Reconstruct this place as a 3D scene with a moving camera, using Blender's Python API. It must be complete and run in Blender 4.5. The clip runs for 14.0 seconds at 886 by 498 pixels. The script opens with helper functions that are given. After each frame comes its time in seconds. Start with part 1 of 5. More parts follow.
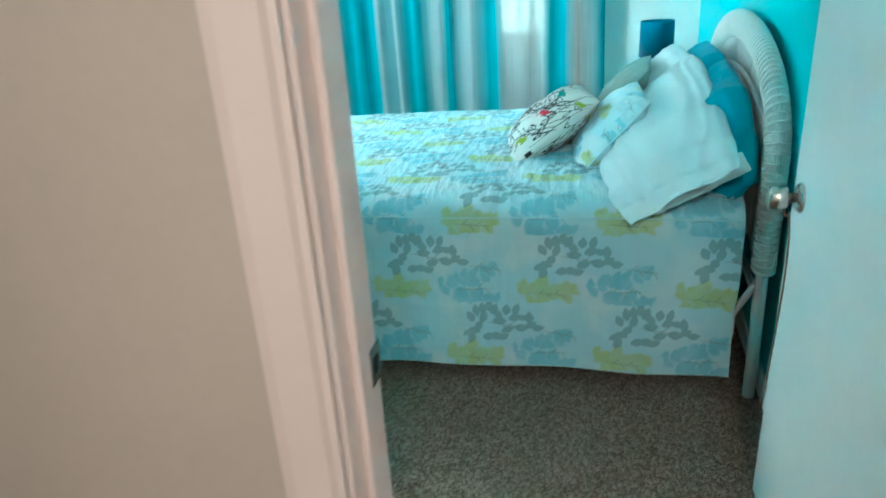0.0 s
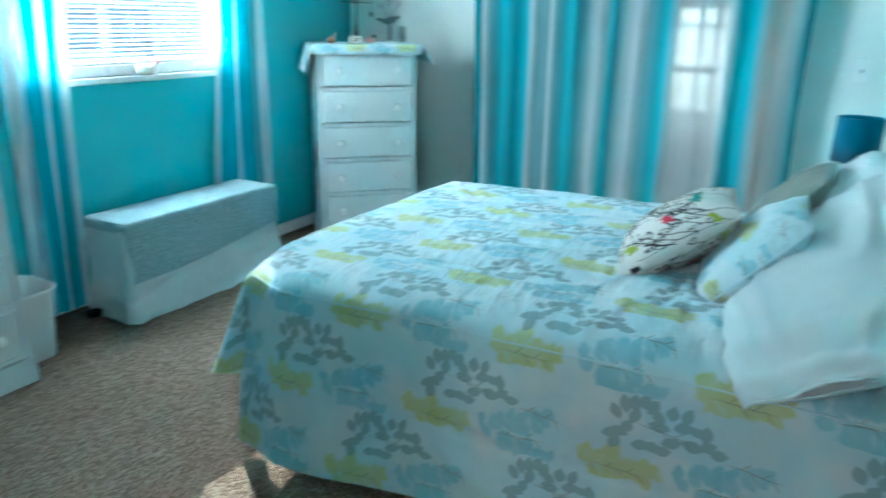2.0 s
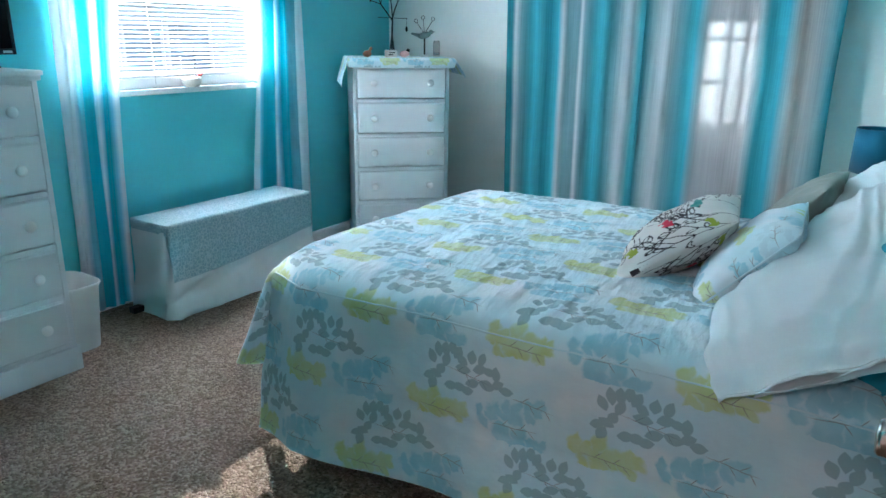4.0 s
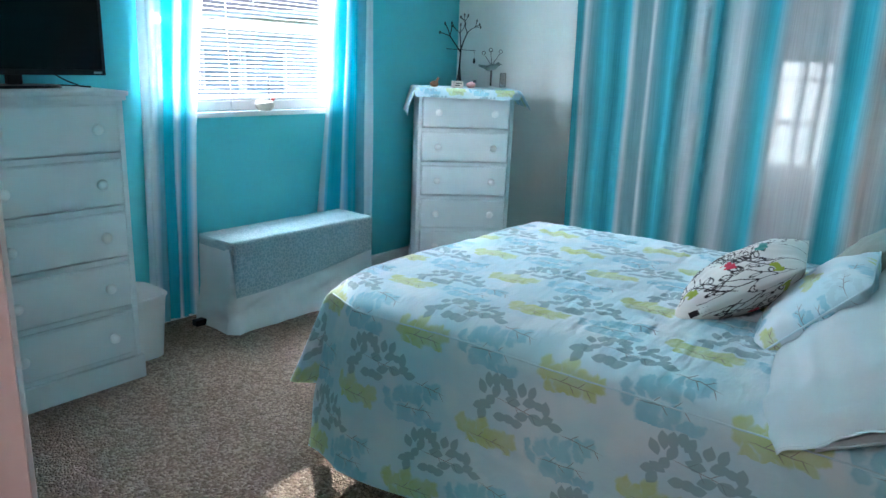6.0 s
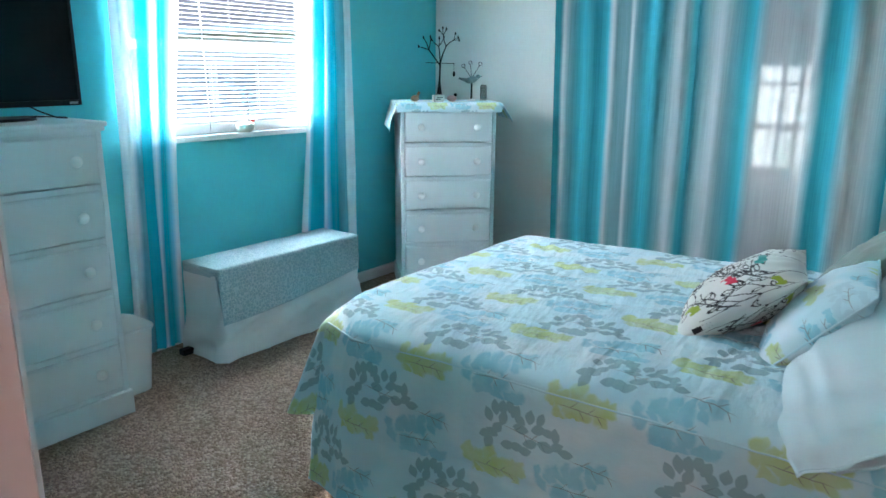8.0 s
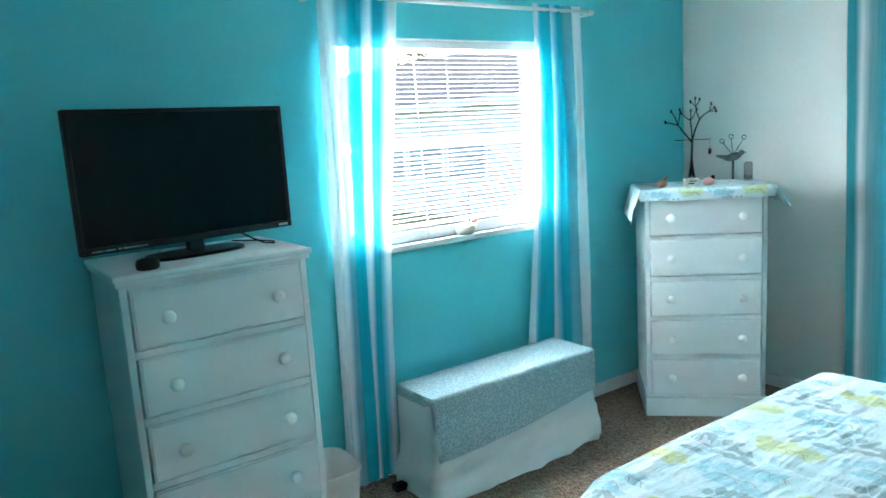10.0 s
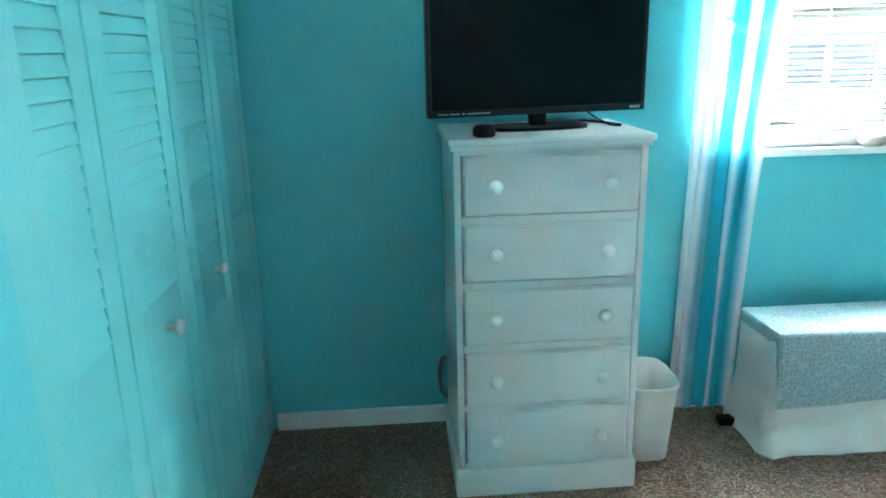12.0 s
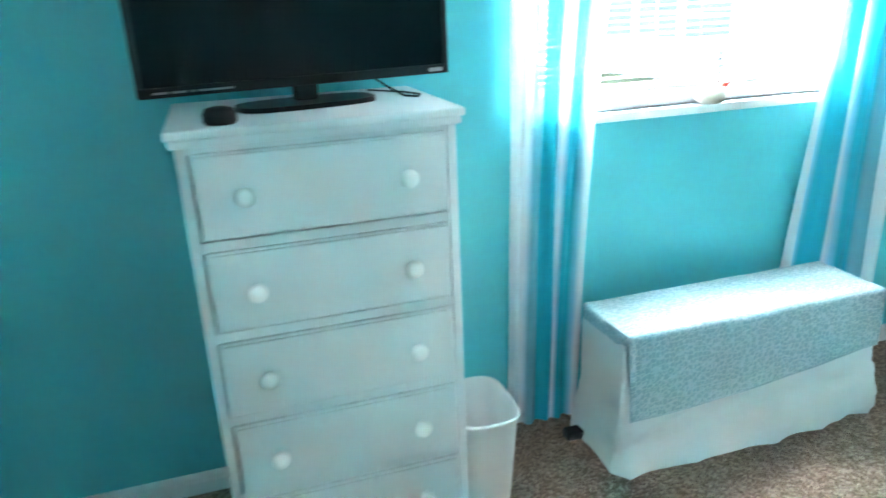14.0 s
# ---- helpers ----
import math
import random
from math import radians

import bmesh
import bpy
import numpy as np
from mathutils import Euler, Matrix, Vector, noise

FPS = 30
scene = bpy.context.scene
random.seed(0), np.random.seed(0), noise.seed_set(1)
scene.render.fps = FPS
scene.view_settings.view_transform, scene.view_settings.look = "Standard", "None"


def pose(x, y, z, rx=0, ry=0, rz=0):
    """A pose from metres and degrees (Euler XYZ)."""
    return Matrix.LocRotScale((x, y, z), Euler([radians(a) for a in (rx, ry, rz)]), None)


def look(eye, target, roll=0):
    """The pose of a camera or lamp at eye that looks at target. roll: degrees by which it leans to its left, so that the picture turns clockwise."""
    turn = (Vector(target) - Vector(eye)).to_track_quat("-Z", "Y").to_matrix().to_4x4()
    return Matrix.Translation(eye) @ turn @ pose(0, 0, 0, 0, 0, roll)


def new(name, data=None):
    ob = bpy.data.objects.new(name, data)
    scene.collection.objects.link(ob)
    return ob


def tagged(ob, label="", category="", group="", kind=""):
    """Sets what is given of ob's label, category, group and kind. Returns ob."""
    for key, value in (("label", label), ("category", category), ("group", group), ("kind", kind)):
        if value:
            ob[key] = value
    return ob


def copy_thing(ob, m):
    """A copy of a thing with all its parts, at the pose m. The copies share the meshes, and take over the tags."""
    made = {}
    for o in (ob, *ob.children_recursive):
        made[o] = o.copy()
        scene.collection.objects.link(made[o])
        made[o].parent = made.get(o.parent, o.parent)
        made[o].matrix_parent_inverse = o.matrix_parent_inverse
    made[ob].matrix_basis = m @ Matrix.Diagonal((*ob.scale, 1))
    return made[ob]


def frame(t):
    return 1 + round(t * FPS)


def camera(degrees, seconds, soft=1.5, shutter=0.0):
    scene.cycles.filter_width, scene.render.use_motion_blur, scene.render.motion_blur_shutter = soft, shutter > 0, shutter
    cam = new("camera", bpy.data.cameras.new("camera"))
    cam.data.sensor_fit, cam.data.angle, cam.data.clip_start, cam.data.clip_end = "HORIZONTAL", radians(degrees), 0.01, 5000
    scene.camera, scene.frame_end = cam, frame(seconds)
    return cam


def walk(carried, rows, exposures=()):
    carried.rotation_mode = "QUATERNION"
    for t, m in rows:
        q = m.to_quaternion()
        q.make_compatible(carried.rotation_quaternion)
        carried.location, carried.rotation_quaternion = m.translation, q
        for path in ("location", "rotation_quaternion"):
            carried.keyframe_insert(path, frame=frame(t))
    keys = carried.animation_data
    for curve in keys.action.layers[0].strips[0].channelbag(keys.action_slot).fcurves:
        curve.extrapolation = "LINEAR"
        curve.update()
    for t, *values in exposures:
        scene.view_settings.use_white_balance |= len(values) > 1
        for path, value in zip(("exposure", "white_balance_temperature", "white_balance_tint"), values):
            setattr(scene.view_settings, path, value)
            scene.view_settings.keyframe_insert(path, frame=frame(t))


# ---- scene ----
cam = camera(64.4, 14.0, shutter=0.4)
PATH = [
    (0, (0.006, 0.188, 1.384), (-0.446, 1.974, 0.612), -3.7),
    (0.5, (0.042, 0.374, 1.397), (-0.356, 2.199, 0.684), -2.0),
    (1, (0.04, 0.555, 1.386), (-0.327, 2.398, 0.701), -1.8),
    (1.5, (0.045, 0.75, 1.373), (-0.381, 2.589, 0.713), 0.2),
    (2, (0.147, 0.811, 1.347), (-0.777, 2.472, 0.726), 1.0),
    (2.2, (0.175, 0.795, 1.323), (-0.87, 2.382, 0.698), 0.7),
    (4.3, (0.316, 0.778, 1.349), (-0.737, 2.383, 0.788), 0.8),
    (4.5, (0.315, 0.784, 1.356), (-0.75, 2.4, 0.855), 1.0),
    (5, (0.314, 0.766, 1.364), (-0.824, 2.343, 0.898), 1.1),
    (5.5, (0.321, 0.761, 1.352), (-0.895, 2.27, 0.857), 1.8),
    (6, (0.323, 0.77, 1.348), (-0.875, 2.288, 0.837), 2.3),
    (6.5, (0.326, 0.766, 1.354), (-0.86, 2.294, 0.844), 2.0),
    (7, (0.33, 0.76, 1.355), (-0.846, 2.297, 0.849), 1.8),
    (7.2, (0.336, 0.761, 1.358), (-0.83, 2.304, 0.851), 1.7),
    (9.3, (-0.107, 0.956, 1.479), (-1.378, 2.441, 1.058), -5.4),
    (9.5, (-0.157, 1.021, 1.494), (-1.586, 2.372, 1.13), -5.6),
    (10, (-0.205, 1.203, 1.541), (-1.823, 2.333, 1.22), -3.6),
    (10.5, (-0.297, 1.308, 1.488), (-1.962, 2.351, 1.114), -0.8),
    (11, (-0.358, 1.348, 1.445), (-2.144, 2.133, 1.008), -0.3),
    (11.5, (-0.351, 1.404, 1.461), (-2.264, 1.726, 0.974), -0.7),
    (12, (-0.332, 1.397, 1.444), (-2.253, 1.527, 0.903), -1.4),
    (12.5, (-0.33, 1.409, 1.442), (-2.235, 1.507, 0.84), -2.1),
    (13, (-0.391, 1.466, 1.425), (-2.276, 1.588, 0.769), -2.5),
    (13.5, (-0.641, 1.509, 1.423), (-2.504, 1.815, 0.763), -2.7),
    (14, (-0.914, 1.666, 1.413), (-2.717, 2.22, 0.75), -2.5),
]
EXPO = [(0, 2.7, 5100, -26), (1.1, 2.6, 5150, -20), (1.6, 2.5, 5250, -13), (2.2, 2.35, 5500, -2), (4.3, 2.2, 5900, 14), (7.2, 2.2, 5900, 14), (9.3, 2.4, 6200, 8), (10.5, 2.6, 6200, 8), (11.2, 2.85, 6300, 8), (12.0, 3.0, 6400, 10), (12.6, 3.25, 6400, 10), (13.5, 3.45, 6400, 11), (14.0, 3.35, 6400, 11)]
walk(cam, [(t, look(eye, target, roll)) for t, eye, target, roll in PATH], EXPO)

# ---- light ----
SUN_WAY = Vector((1.53, -1.25, -1.08)).normalized()
world = bpy.data.worlds.new("sky")
scene.world = world
world.use_nodes = True
wn = world.node_tree.nodes
sky = wn.new("ShaderNodeTexSky")
sky.sky_type = "NISHITA"
sky.sun_disc = False
sky.sun_elevation = math.asin(-SUN_WAY.z)
sky.sun_rotation = math.atan2(-SUN_WAY.x, -SUN_WAY.y)
world.node_tree.links.new(sky.outputs[0], wn["Background"].inputs[0])
wn["Background"].inputs[1].default_value = 0.15


def lamp(name, kind, m, power, colour, size=1.0, size_y=None):
    data = bpy.data.lights.new(name, kind)
    data.energy, data.color = power, colour
    if kind == "AREA":
        data.shape, data.size, data.size_y = "RECTANGLE", size, size_y or size
    ob = new(name, data)
    ob.matrix_world = m
    return ob


sun = lamp("sun", "SUN", look(-SUN_WAY * 20, (0, 0, 0)), 5.0, (1.0, 0.93, 0.82))
sun.data.angle = radians(0.5)
# area lamps added outdoors for daylight through side window and garden door; the hallway's ceiling lamp is unseen
lamp("window_daylight_south", "AREA", look((-4.2, 2.45, 1.6), (-1.0, 3.3, 1.2)), 44, (0.93, 0.97, 1.0), 1.4, 1.5)
lamp("window_daylight_north", "AREA", look((-4.2, 5.95, 1.8), (-2.6, 2.9, 1.3)), 32, (0.93, 0.97, 1.0), 1.5, 1.6)
# these two lie low and stand in for light thrown up off the ground
lamp("window_daylight_ground", "AREA", look((-4.0, 3.25, 0.25), (-0.9, 2.7, 2.0)), 330, (0.97, 0.98, 1.0), 1.8, 1.0)
lamp("window_daylight_yard", "AREA", look((-4.0, 4.9, 0.25), (-2.2, 2.2, 2.4)), 620, (0.97, 0.98, 1.0), 1.4, 1.0)
lamp("door_daylight", "AREA", look((-0.5, 6.0, 2.5), (-0.6, 4.0, 1.2)), 8, (1.0, 0.95, 0.92), 1.0, 1.0)
lamp("hall_ceiling_lamp", "AREA", look((0.3, -0.9, 2.35), (0.0, -0.4, 0.6)), 6.6, (1.0, 0.78, 0.70), 0.5, 0.5)


# ---- materials ----
def nodes_of(name):
    m = bpy.data.materials.new(name)
    m.use_nodes = True
    return m, m.node_tree.nodes, m.node_tree.links, m.node_tree.nodes["Principled BSDF"]


def coords(n, l, kind="Object", scale=(1, 1, 1)):
    tc, mp = n.new("ShaderNodeTexCoord"), n.new("ShaderNodeMapping")
    mp.inputs["Scale"].default_value = scale
    l.new(tc.outputs[kind], mp.inputs[0])
    return mp.outputs[0]


def noise_of(n, l, vec, scale, detail=4.0, rough=0.55):
    t = n.new("ShaderNodeTexNoise")
    t.inputs["Scale"].default_value, t.inputs["Detail"].default_value, t.inputs["Roughness"].default_value = scale, detail, rough
    l.new(vec, t.inputs["Vector"])
    return t.outputs["Fac"]


def ramp_of(n, l, fac, stops, mode="LINEAR"):
    r = n.new("ShaderNodeValToRGB")
    e = r.color_ramp.elements
    r.color_ramp.interpolation = mode
    while len(e) < len(stops):
        e.new(0.5)
    for el, (p, c) in zip(e, stops):
        el.position, el.color = p, (*c, 1)
    l.new(fac, r.inputs[0])
    return r.outputs[0]


def mix_of(n, l, fac, a, b, how="MIX"):
    m = n.new("ShaderNodeMix")
    m.data_type, m.blend_type = "RGBA", how
    for sock, v in ((m.inputs[0], fac), (m.inputs[6], a), (m.inputs[7], b)):
        if isinstance(v, (int, float)):
            sock.default_value = v
        elif isinstance(v, tuple):
            sock.default_value = (*v, 1)
        else:
            l.new(v, sock)
    return m.outputs[2]


def math_of(n, l, op, a, b=None, c=None):
    m = n.new("ShaderNodeMath")
    m.operation = op
    for sock, v in zip(m.inputs, (a, b, c)):
        if v is None:
            continue
        if isinstance(v, (int, float)):
            sock.default_value = v
        else:
            l.new(v, sock)
    return m.outputs[0]


def bump_of(n, l, p, height, strength=0.3, dist=0.01):
    b = n.new("ShaderNodeBump")
    b.inputs["Strength"].default_value, b.inputs["Distance"].default_value = strength, dist
    l.new(height, b.inputs["Height"])
    l.new(b.outputs[0], p.inputs["Normal"])


def paint(name, colour, rough=0.5, var=0.08, grain=180, bump=0.12, big=1.7, metal=0.0, kind="Object", spec=0.5):
    """A painted or plain surface with a faint mottling at two scales and a fine relief."""
    m, n, l, p = nodes_of(name)
    v = coords(n, l, kind)
    c1 = noise_of(n, l, v, big)
    c2 = noise_of(n, l, v, grain * 0.3)
    dark, light = tuple(x * (1 - var) for x in colour), tuple(min(1, x * (1 + var)) for x in colour)
    base = mix_of(n, l, 0.35, ramp_of(n, l, c1, [(0.3, dark), (0.7, light)]), ramp_of(n, l, c2, [(0.3, dark), (0.7, light)]))
    l.new(base, p.inputs["Base Color"])
    p.inputs["Metallic"].default_value = metal
    p.inputs["Specular IOR Level"].default_value = spec
    l.new(math_of(n, l, "MULTIPLY_ADD", c1, 0.12, rough - 0.06), p.inputs["Roughness"])
    if bump:
        bump_of(n, l, p, noise_of(n, l, v, grain, 3), bump, 0.003)
    return m


TEAL = paint("teal_wall_paint", (0.10, 0.60, 0.66), 0.42, 0.05, 160, 0.10)
TEAL_DOOR = paint("teal_door_paint", (0.14, 0.60, 0.64), 0.35, 0.04, 120, 0.08)
WHITE_WALL = paint("white_wall_paint", (0.72, 0.76, 0.74), 0.5, 0.04, 160, 0.10)
CEIL = paint("ceiling_paint", (0.86, 0.86, 0.84), 0.7, 0.04, 60, 0.4)
TRIM = paint("white_trim_paint", (0.78, 0.79, 0.79), 0.32, 0.03, 60, 0.05)
# near-white trim with the warm hall light's pink put into its colour
CASING = paint("pink_tinted_trim_paint", (0.80, 0.65, 0.62), 0.4, 0.03, 60, 0.05)
HALL = paint("warm_hall_paint", (0.60, 0.50, 0.44), 0.55, 0.05, 160, 0.10)
FURN = paint("white_furniture_paint", (0.69, 0.75, 0.77), 0.36, 0.02, 70, 0.06)
# lighter than the furniture paint: the knobs' sheen is put into the colour
KNOB = paint("sheen_lightened_knob_paint", (0.88, 0.90, 0.90), 0.3, 0.02, 70, 0.03)
BLACK = paint("black_plastic", (0.007, 0.008, 0.010), 0.38, 0.1, 200, 0.05, spec=0.2)
SCREEN = paint("dark_screen", (0.002, 0.004, 0.006), 0.12, 0.02, 2, 0.0, spec=0.12)
FAR_PANE = paint("pale_far_glass", (0.30, 0.34, 0.38), 0.2, 0.1, 2, 0.0)
CHROME = paint("brushed_nickel", (0.62, 0.58, 0.53), 0.24, 0.05, 300, 0.03, metal=1.0)
WICKER = paint("white_wicker", (0.74, 0.76, 0.74), 0.5, 0.10, 220, 0.3)
METALPAINT = paint("white_metal_tube", (0.68, 0.72, 0.71), 0.4, 0.05, 60, 0.05)
PLASTIC_W = paint("white_plastic", (0.74, 0.78, 0.77), 0.35, 0.03, 40, 0.03)
ALU = paint("white_window_frame", (0.70, 0.70, 0.70), 0.4, 0.03, 60, 0.04)
SLAT = paint("white_blind_slat", (0.72, 0.73, 0.74), 0.85, 0.03, 60, 0.02, spec=0.03)


def carpet_material():
    m, n, l, p = nodes_of("beige_cut_pile_carpet")
    v = coords(n, l)
    tuft = n.new("ShaderNodeTexVoronoi")
    tuft.inputs["Scale"].default_value = 125
    l.new(warped_vec(n, l, v, 40, 0.012), tuft.inputs["Vector"])
    sep = n.new("ShaderNodeSeparateColor")
    l.new(tuft.outputs["Color"], sep.inputs[0])
    fine, mid, big = noise_of(n, l, v, 320, 3, 0.7), noise_of(n, l, v, 22, 3, 0.6), noise_of(n, l, v, 2.5)
    base = ramp_of(n, l, sep.outputs[0], [(0.0, (0.063, 0.042, 0.029)), (0.35, (0.224, 0.161, 0.119)), (0.7, (0.420, 0.315, 0.238)), (1.0, (0.672, 0.532, 0.420))])
    base = mix_of(n, l, 0.25, base, ramp_of(n, l, fine, [(0.35, (0.084, 0.059, 0.042)), (0.65, (0.560, 0.434, 0.336))]))
    base = mix_of(n, l, 0.22, base, ramp_of(n, l, mid, [(0.3, (0.168, 0.123, 0.092)), (0.7, (0.476, 0.364, 0.280))]))
    base = mix_of(n, l, 0.15, base, ramp_of(n, l, big, [(0.3, (0.210, 0.154, 0.119)), (0.7, (0.420, 0.322, 0.252))]))
    l.new(base, p.inputs["Base Color"])
    p.inputs["Roughness"].default_value = 0.97
    p.inputs["Specular IOR Level"].default_value = 0.1
    h = math_of(n, l, "SUBTRACT", math_of(n, l, "MULTIPLY", mid, 0.8), tuft.outputs["Distance"])
    bump_of(n, l, p, h, 1.0, 0.02)
    return m


def warped_vec(n, l, vec, scale, amount):
    t = n.new("ShaderNodeTexNoise")
    t.inputs["Scale"].default_value = scale
    l.new(vec, t.inputs["Vector"])
    a = n.new("ShaderNodeVectorMath")
    a.operation = "MULTIPLY_ADD"
    a.inputs[1].default_value = (amount, amount, amount)
    l.new(t.outputs["Color"], a.inputs[0])
    l.new(vec, a.inputs[2])
    return a.outputs[0]


CARPET = carpet_material()


def glass_material():
    m, n, l, p = nodes_of("window_glass")
    p.inputs["Roughness"].default_value, p.inputs["IOR"].default_value, p.inputs["Transmission Weight"].default_value = 0.0, 1.1, 1.0
    return m


GLASS = glass_material()


# ---- building blocks ----
def part(name, bm, material, parent, label="", smooth=False):
    """One mesh object out of bm, under a thing or a part."""
    me = bpy.data.meshes.new(name)
    bm.normal_update()
    bm.to_mesh(me)
    bm.free()
    for mt in (material if isinstance(material, (list, tuple)) else [material]):
        me.materials.append(mt)
    if smooth:
        me.polygons.foreach_set("use_smooth", [True] * len(me.polygons))
    ob = new(name, me)
    if parent is not None:
        ob.parent = parent
    if label:
        ob["label"] = label
    return ob


def thing(name, label, category, m=None, group="", kind=""):
    ob = new(name)
    ob.empty_display_size = 0.05
    if m is not None:
        ob.matrix_world = m
    return tagged(ob, label, category, group, kind)


def add_box(bm, lo, hi, bevel=0.0, segs=1, mat=0):
    size, mid = Vector(hi) - Vector(lo), (Vector(hi) + Vector(lo)) / 2
    made = bmesh.ops.create_cube(bm, size=1, matrix=Matrix.Translation(mid) @ Matrix.Diagonal((*size, 1)))
    vs = made["verts"]
    fs = {f for v in vs for f in v.link_faces}
    for f in fs:
        f.material_index = mat
    if bevel:
        es = list({e for v in vs for e in v.link_edges})
        bmesh.ops.bevel(bm, geom=es, offset=min(bevel, min(size) * 0.45), segments=segs, affect="EDGES", profile=0.6)
    return bm


def box(lo, hi, bevel=0.0, segs=1):
    return add_box(bmesh.new(), lo, hi, bevel, segs)


def add_lathe(bm, profile, m=None, n=20, ring=2 * math.pi):
    """A turned body from (radius, height) pairs."""
    m = m or Matrix()
    rows = []
    for r, z in profile:
        rows.append([bm.verts.new(m @ Vector((r * math.cos(ring * i / n), r * math.sin(ring * i / n), z))) for i in range(n)])
    for a, b in zip(rows, rows[1:]):
        for i in range(n):
            bm.faces.new((a[i], a[(i + 1) % n], b[(i + 1) % n], b[i]))
    if profile[0][0] > 1e-5:
        bm.faces.new(rows[0][::-1])
    if profile[-1][0] > 1e-5:
        bm.faces.new(rows[-1])
    bmesh.ops.remove_doubles(bm, verts=[v for r in rows for v in r], dist=1e-6)
    return bm


def add_tube(bm, points, radius, n=8, closed=False, flat=1.0):
    """A round rod along points; radius is a number or one per point."""
    pts = [Vector(p) for p in points]
    rows, up = [], Vector((0, 0, 1))
    for i, p in enumerate(pts):
        a = pts[i - 1] if (i or closed) else p
        b = pts[(i + 1) % len(pts)] if (i < len(pts) - 1 or closed) else p
        d = (b - a).normalized()
        if i == 0:
            up = Vector((0, 0, 1)) if abs(d.z) < 0.9 else Vector((1, 0, 0))
        s = d.cross(up).normalized()
        up = s.cross(d).normalized()
        r = radius[i] if isinstance(radius, (list, tuple)) else radius
        rows.append([bm.verts.new(p + r * (math.cos(t) * s + flat * math.sin(t) * up)) for t in [2 * math.pi * k / n for k in range(n)]])
    pairs = list(zip(rows, rows[1:])) + ([(rows[-1], rows[0])] if closed else [])
    for a, b in pairs:
        for k in range(n):
            bm.faces.new((a[k], a[(k + 1) % n], b[(k + 1) % n], b[k]))
    if not closed:
        bm.faces.new(rows[0][::-1])
        bm.faces.new(rows[-1])
    return bm


def add_grid(bm, fn, us, vs, uv=None, mat=0):
    """A sheet fn(u, v) over the values us and vs, with UVs uv(u, v)."""
    rows = [[bm.verts.new(fn(u, v)) for v in vs] for u in us]
    lay = bm.loops.layers.uv.verify() if uv else None
    for i in range(len(us) - 1):
        for j in range(len(vs) - 1):
            f = bm.faces.new((rows[i][j], rows[i + 1][j], rows[i + 1][j + 1], rows[i][j + 1]))
            f.smooth, f.material_index = True, mat
            if lay:
                for lp, (a, b) in zip(f.loops, ((i, j), (i + 1, j), (i + 1, j + 1), (i, j + 1))):
                    lp[lay].uv = uv(us[a], vs[b])
    return bm


def span(a, b, n):
    return [a + (b - a) * i / n for i in range(n + 1)]


def wall(name, lo, hi, holes, axis, material, label):
    """A wall of a box lo..hi with holes (a0, a1, z0, z1) along axis 'x' or 'y'."""
    k = 0 if axis == "x" else 1
    cuts = sorted({lo[k], hi[k], *[h[0] for h in holes], *[h[1] for h in holes]})
    levels = sorted({lo[2], hi[2], *[h[2] for h in holes], *[h[3] for h in holes]})
    bm = bmesh.new()
    for a, b in zip(cuts, cuts[1:]):
        z = None
        for c, d in zip(levels, levels[1:]):
            solid = not any(h[0] <= a and b <= h[1] and h[2] <= c and d <= h[3] for h in holes)
            if solid and z is None:
                z = c
            if z is not None and (not solid or d == levels[-1]):
                p, q = list(lo), list(hi)
                p[k], q[k], p[2], q[2] = a, b, z, (d if solid else c)
                add_box(bm, p, q)
                z = None
    return tagged(part(name, bm, material, None), label, "wall", kind="structure")


# ---- the shell ----
XL, XR, YB, YC, H = -2.90, 0.515, 4.93, 0.89, 2.44
JL, JR, YD0, YD1 = -0.297, 0.475, 0.85, 0.975     # doorway jambs and the wall that it goes through
WY0, WY1, WZ0, WZ1 = 2.60, 3.78, 1.06, 1.97       # side window
GX0, GX1, GZ1 = -0.98, -0.12, 2.05                # garden door behind the curtains

tagged(part("floor", box((XL - 0.15, -2.2, -0.1), (XR + 0.15, YB + 0.15, 0.0)), CARPET, None), "beige cut pile carpet wall to wall", "floor", kind="structure")
tagged(part("ceiling", box((XL - 0.15, -2.2, H), (XR + 0.75, YB + 0.15, H + 0.12)), CEIL, None), "plain white ceiling", "ceiling", kind="structure")
wall("wall_west", (XL - 0.16, YC - 0.75, 0), (XL, YB, H), [(WY0, WY1, WZ0, WZ1)], "y", TEAL, "teal painted wall with a window and curtains")
wall("wall_north", (XL - 0.16, YB, 0), (XR + 0.12, YB + 0.14, H), [(GX0, GX1, 0, GZ1)], "x", WHITE_WALL, "white painted wall behind the striped curtains")
wall("wall_east", (XR, YD1, 0), (XR + 0.12, YB, H), [], "y", TEAL, "teal painted wall behind the headboard")
wall("wall_south", (-1.10, YD0 + 0.006, 0), (XR + 0.12, YD1, H), [(JL - 0.018, JR + 0.018, 0, 2.06)], "x", TEAL, "teal painted wall round the bedroom doorway")
wall("wall_closet_head", (XL, YC - 0.06, 2.07), (-1.10, YC + 0.03, H), [], "x", TEAL, "teal wall above the closet doors")
wall("wall_closet_back", (XL, YC - 0.75, 0), (-1.02, YC - 0.65, H), [], "x", WHITE_WALL, "plain white back of the closet")
wall("wall_closet_side", (-1.10, YC - 0.65, 0), (-1.02, YD0 + 0.004, H), [], "y", WHITE_WALL, "plain white side of the closet")
wall("wall_hall_face", (-1.018, YD0 - 0.012, 0), (XR + 0.7, YD0 + 0.004, H), [(JL - 0.018, JR + 0.018, 0, 2.06)], "x", HALL, "warm beige hallway wall beside the doorway")
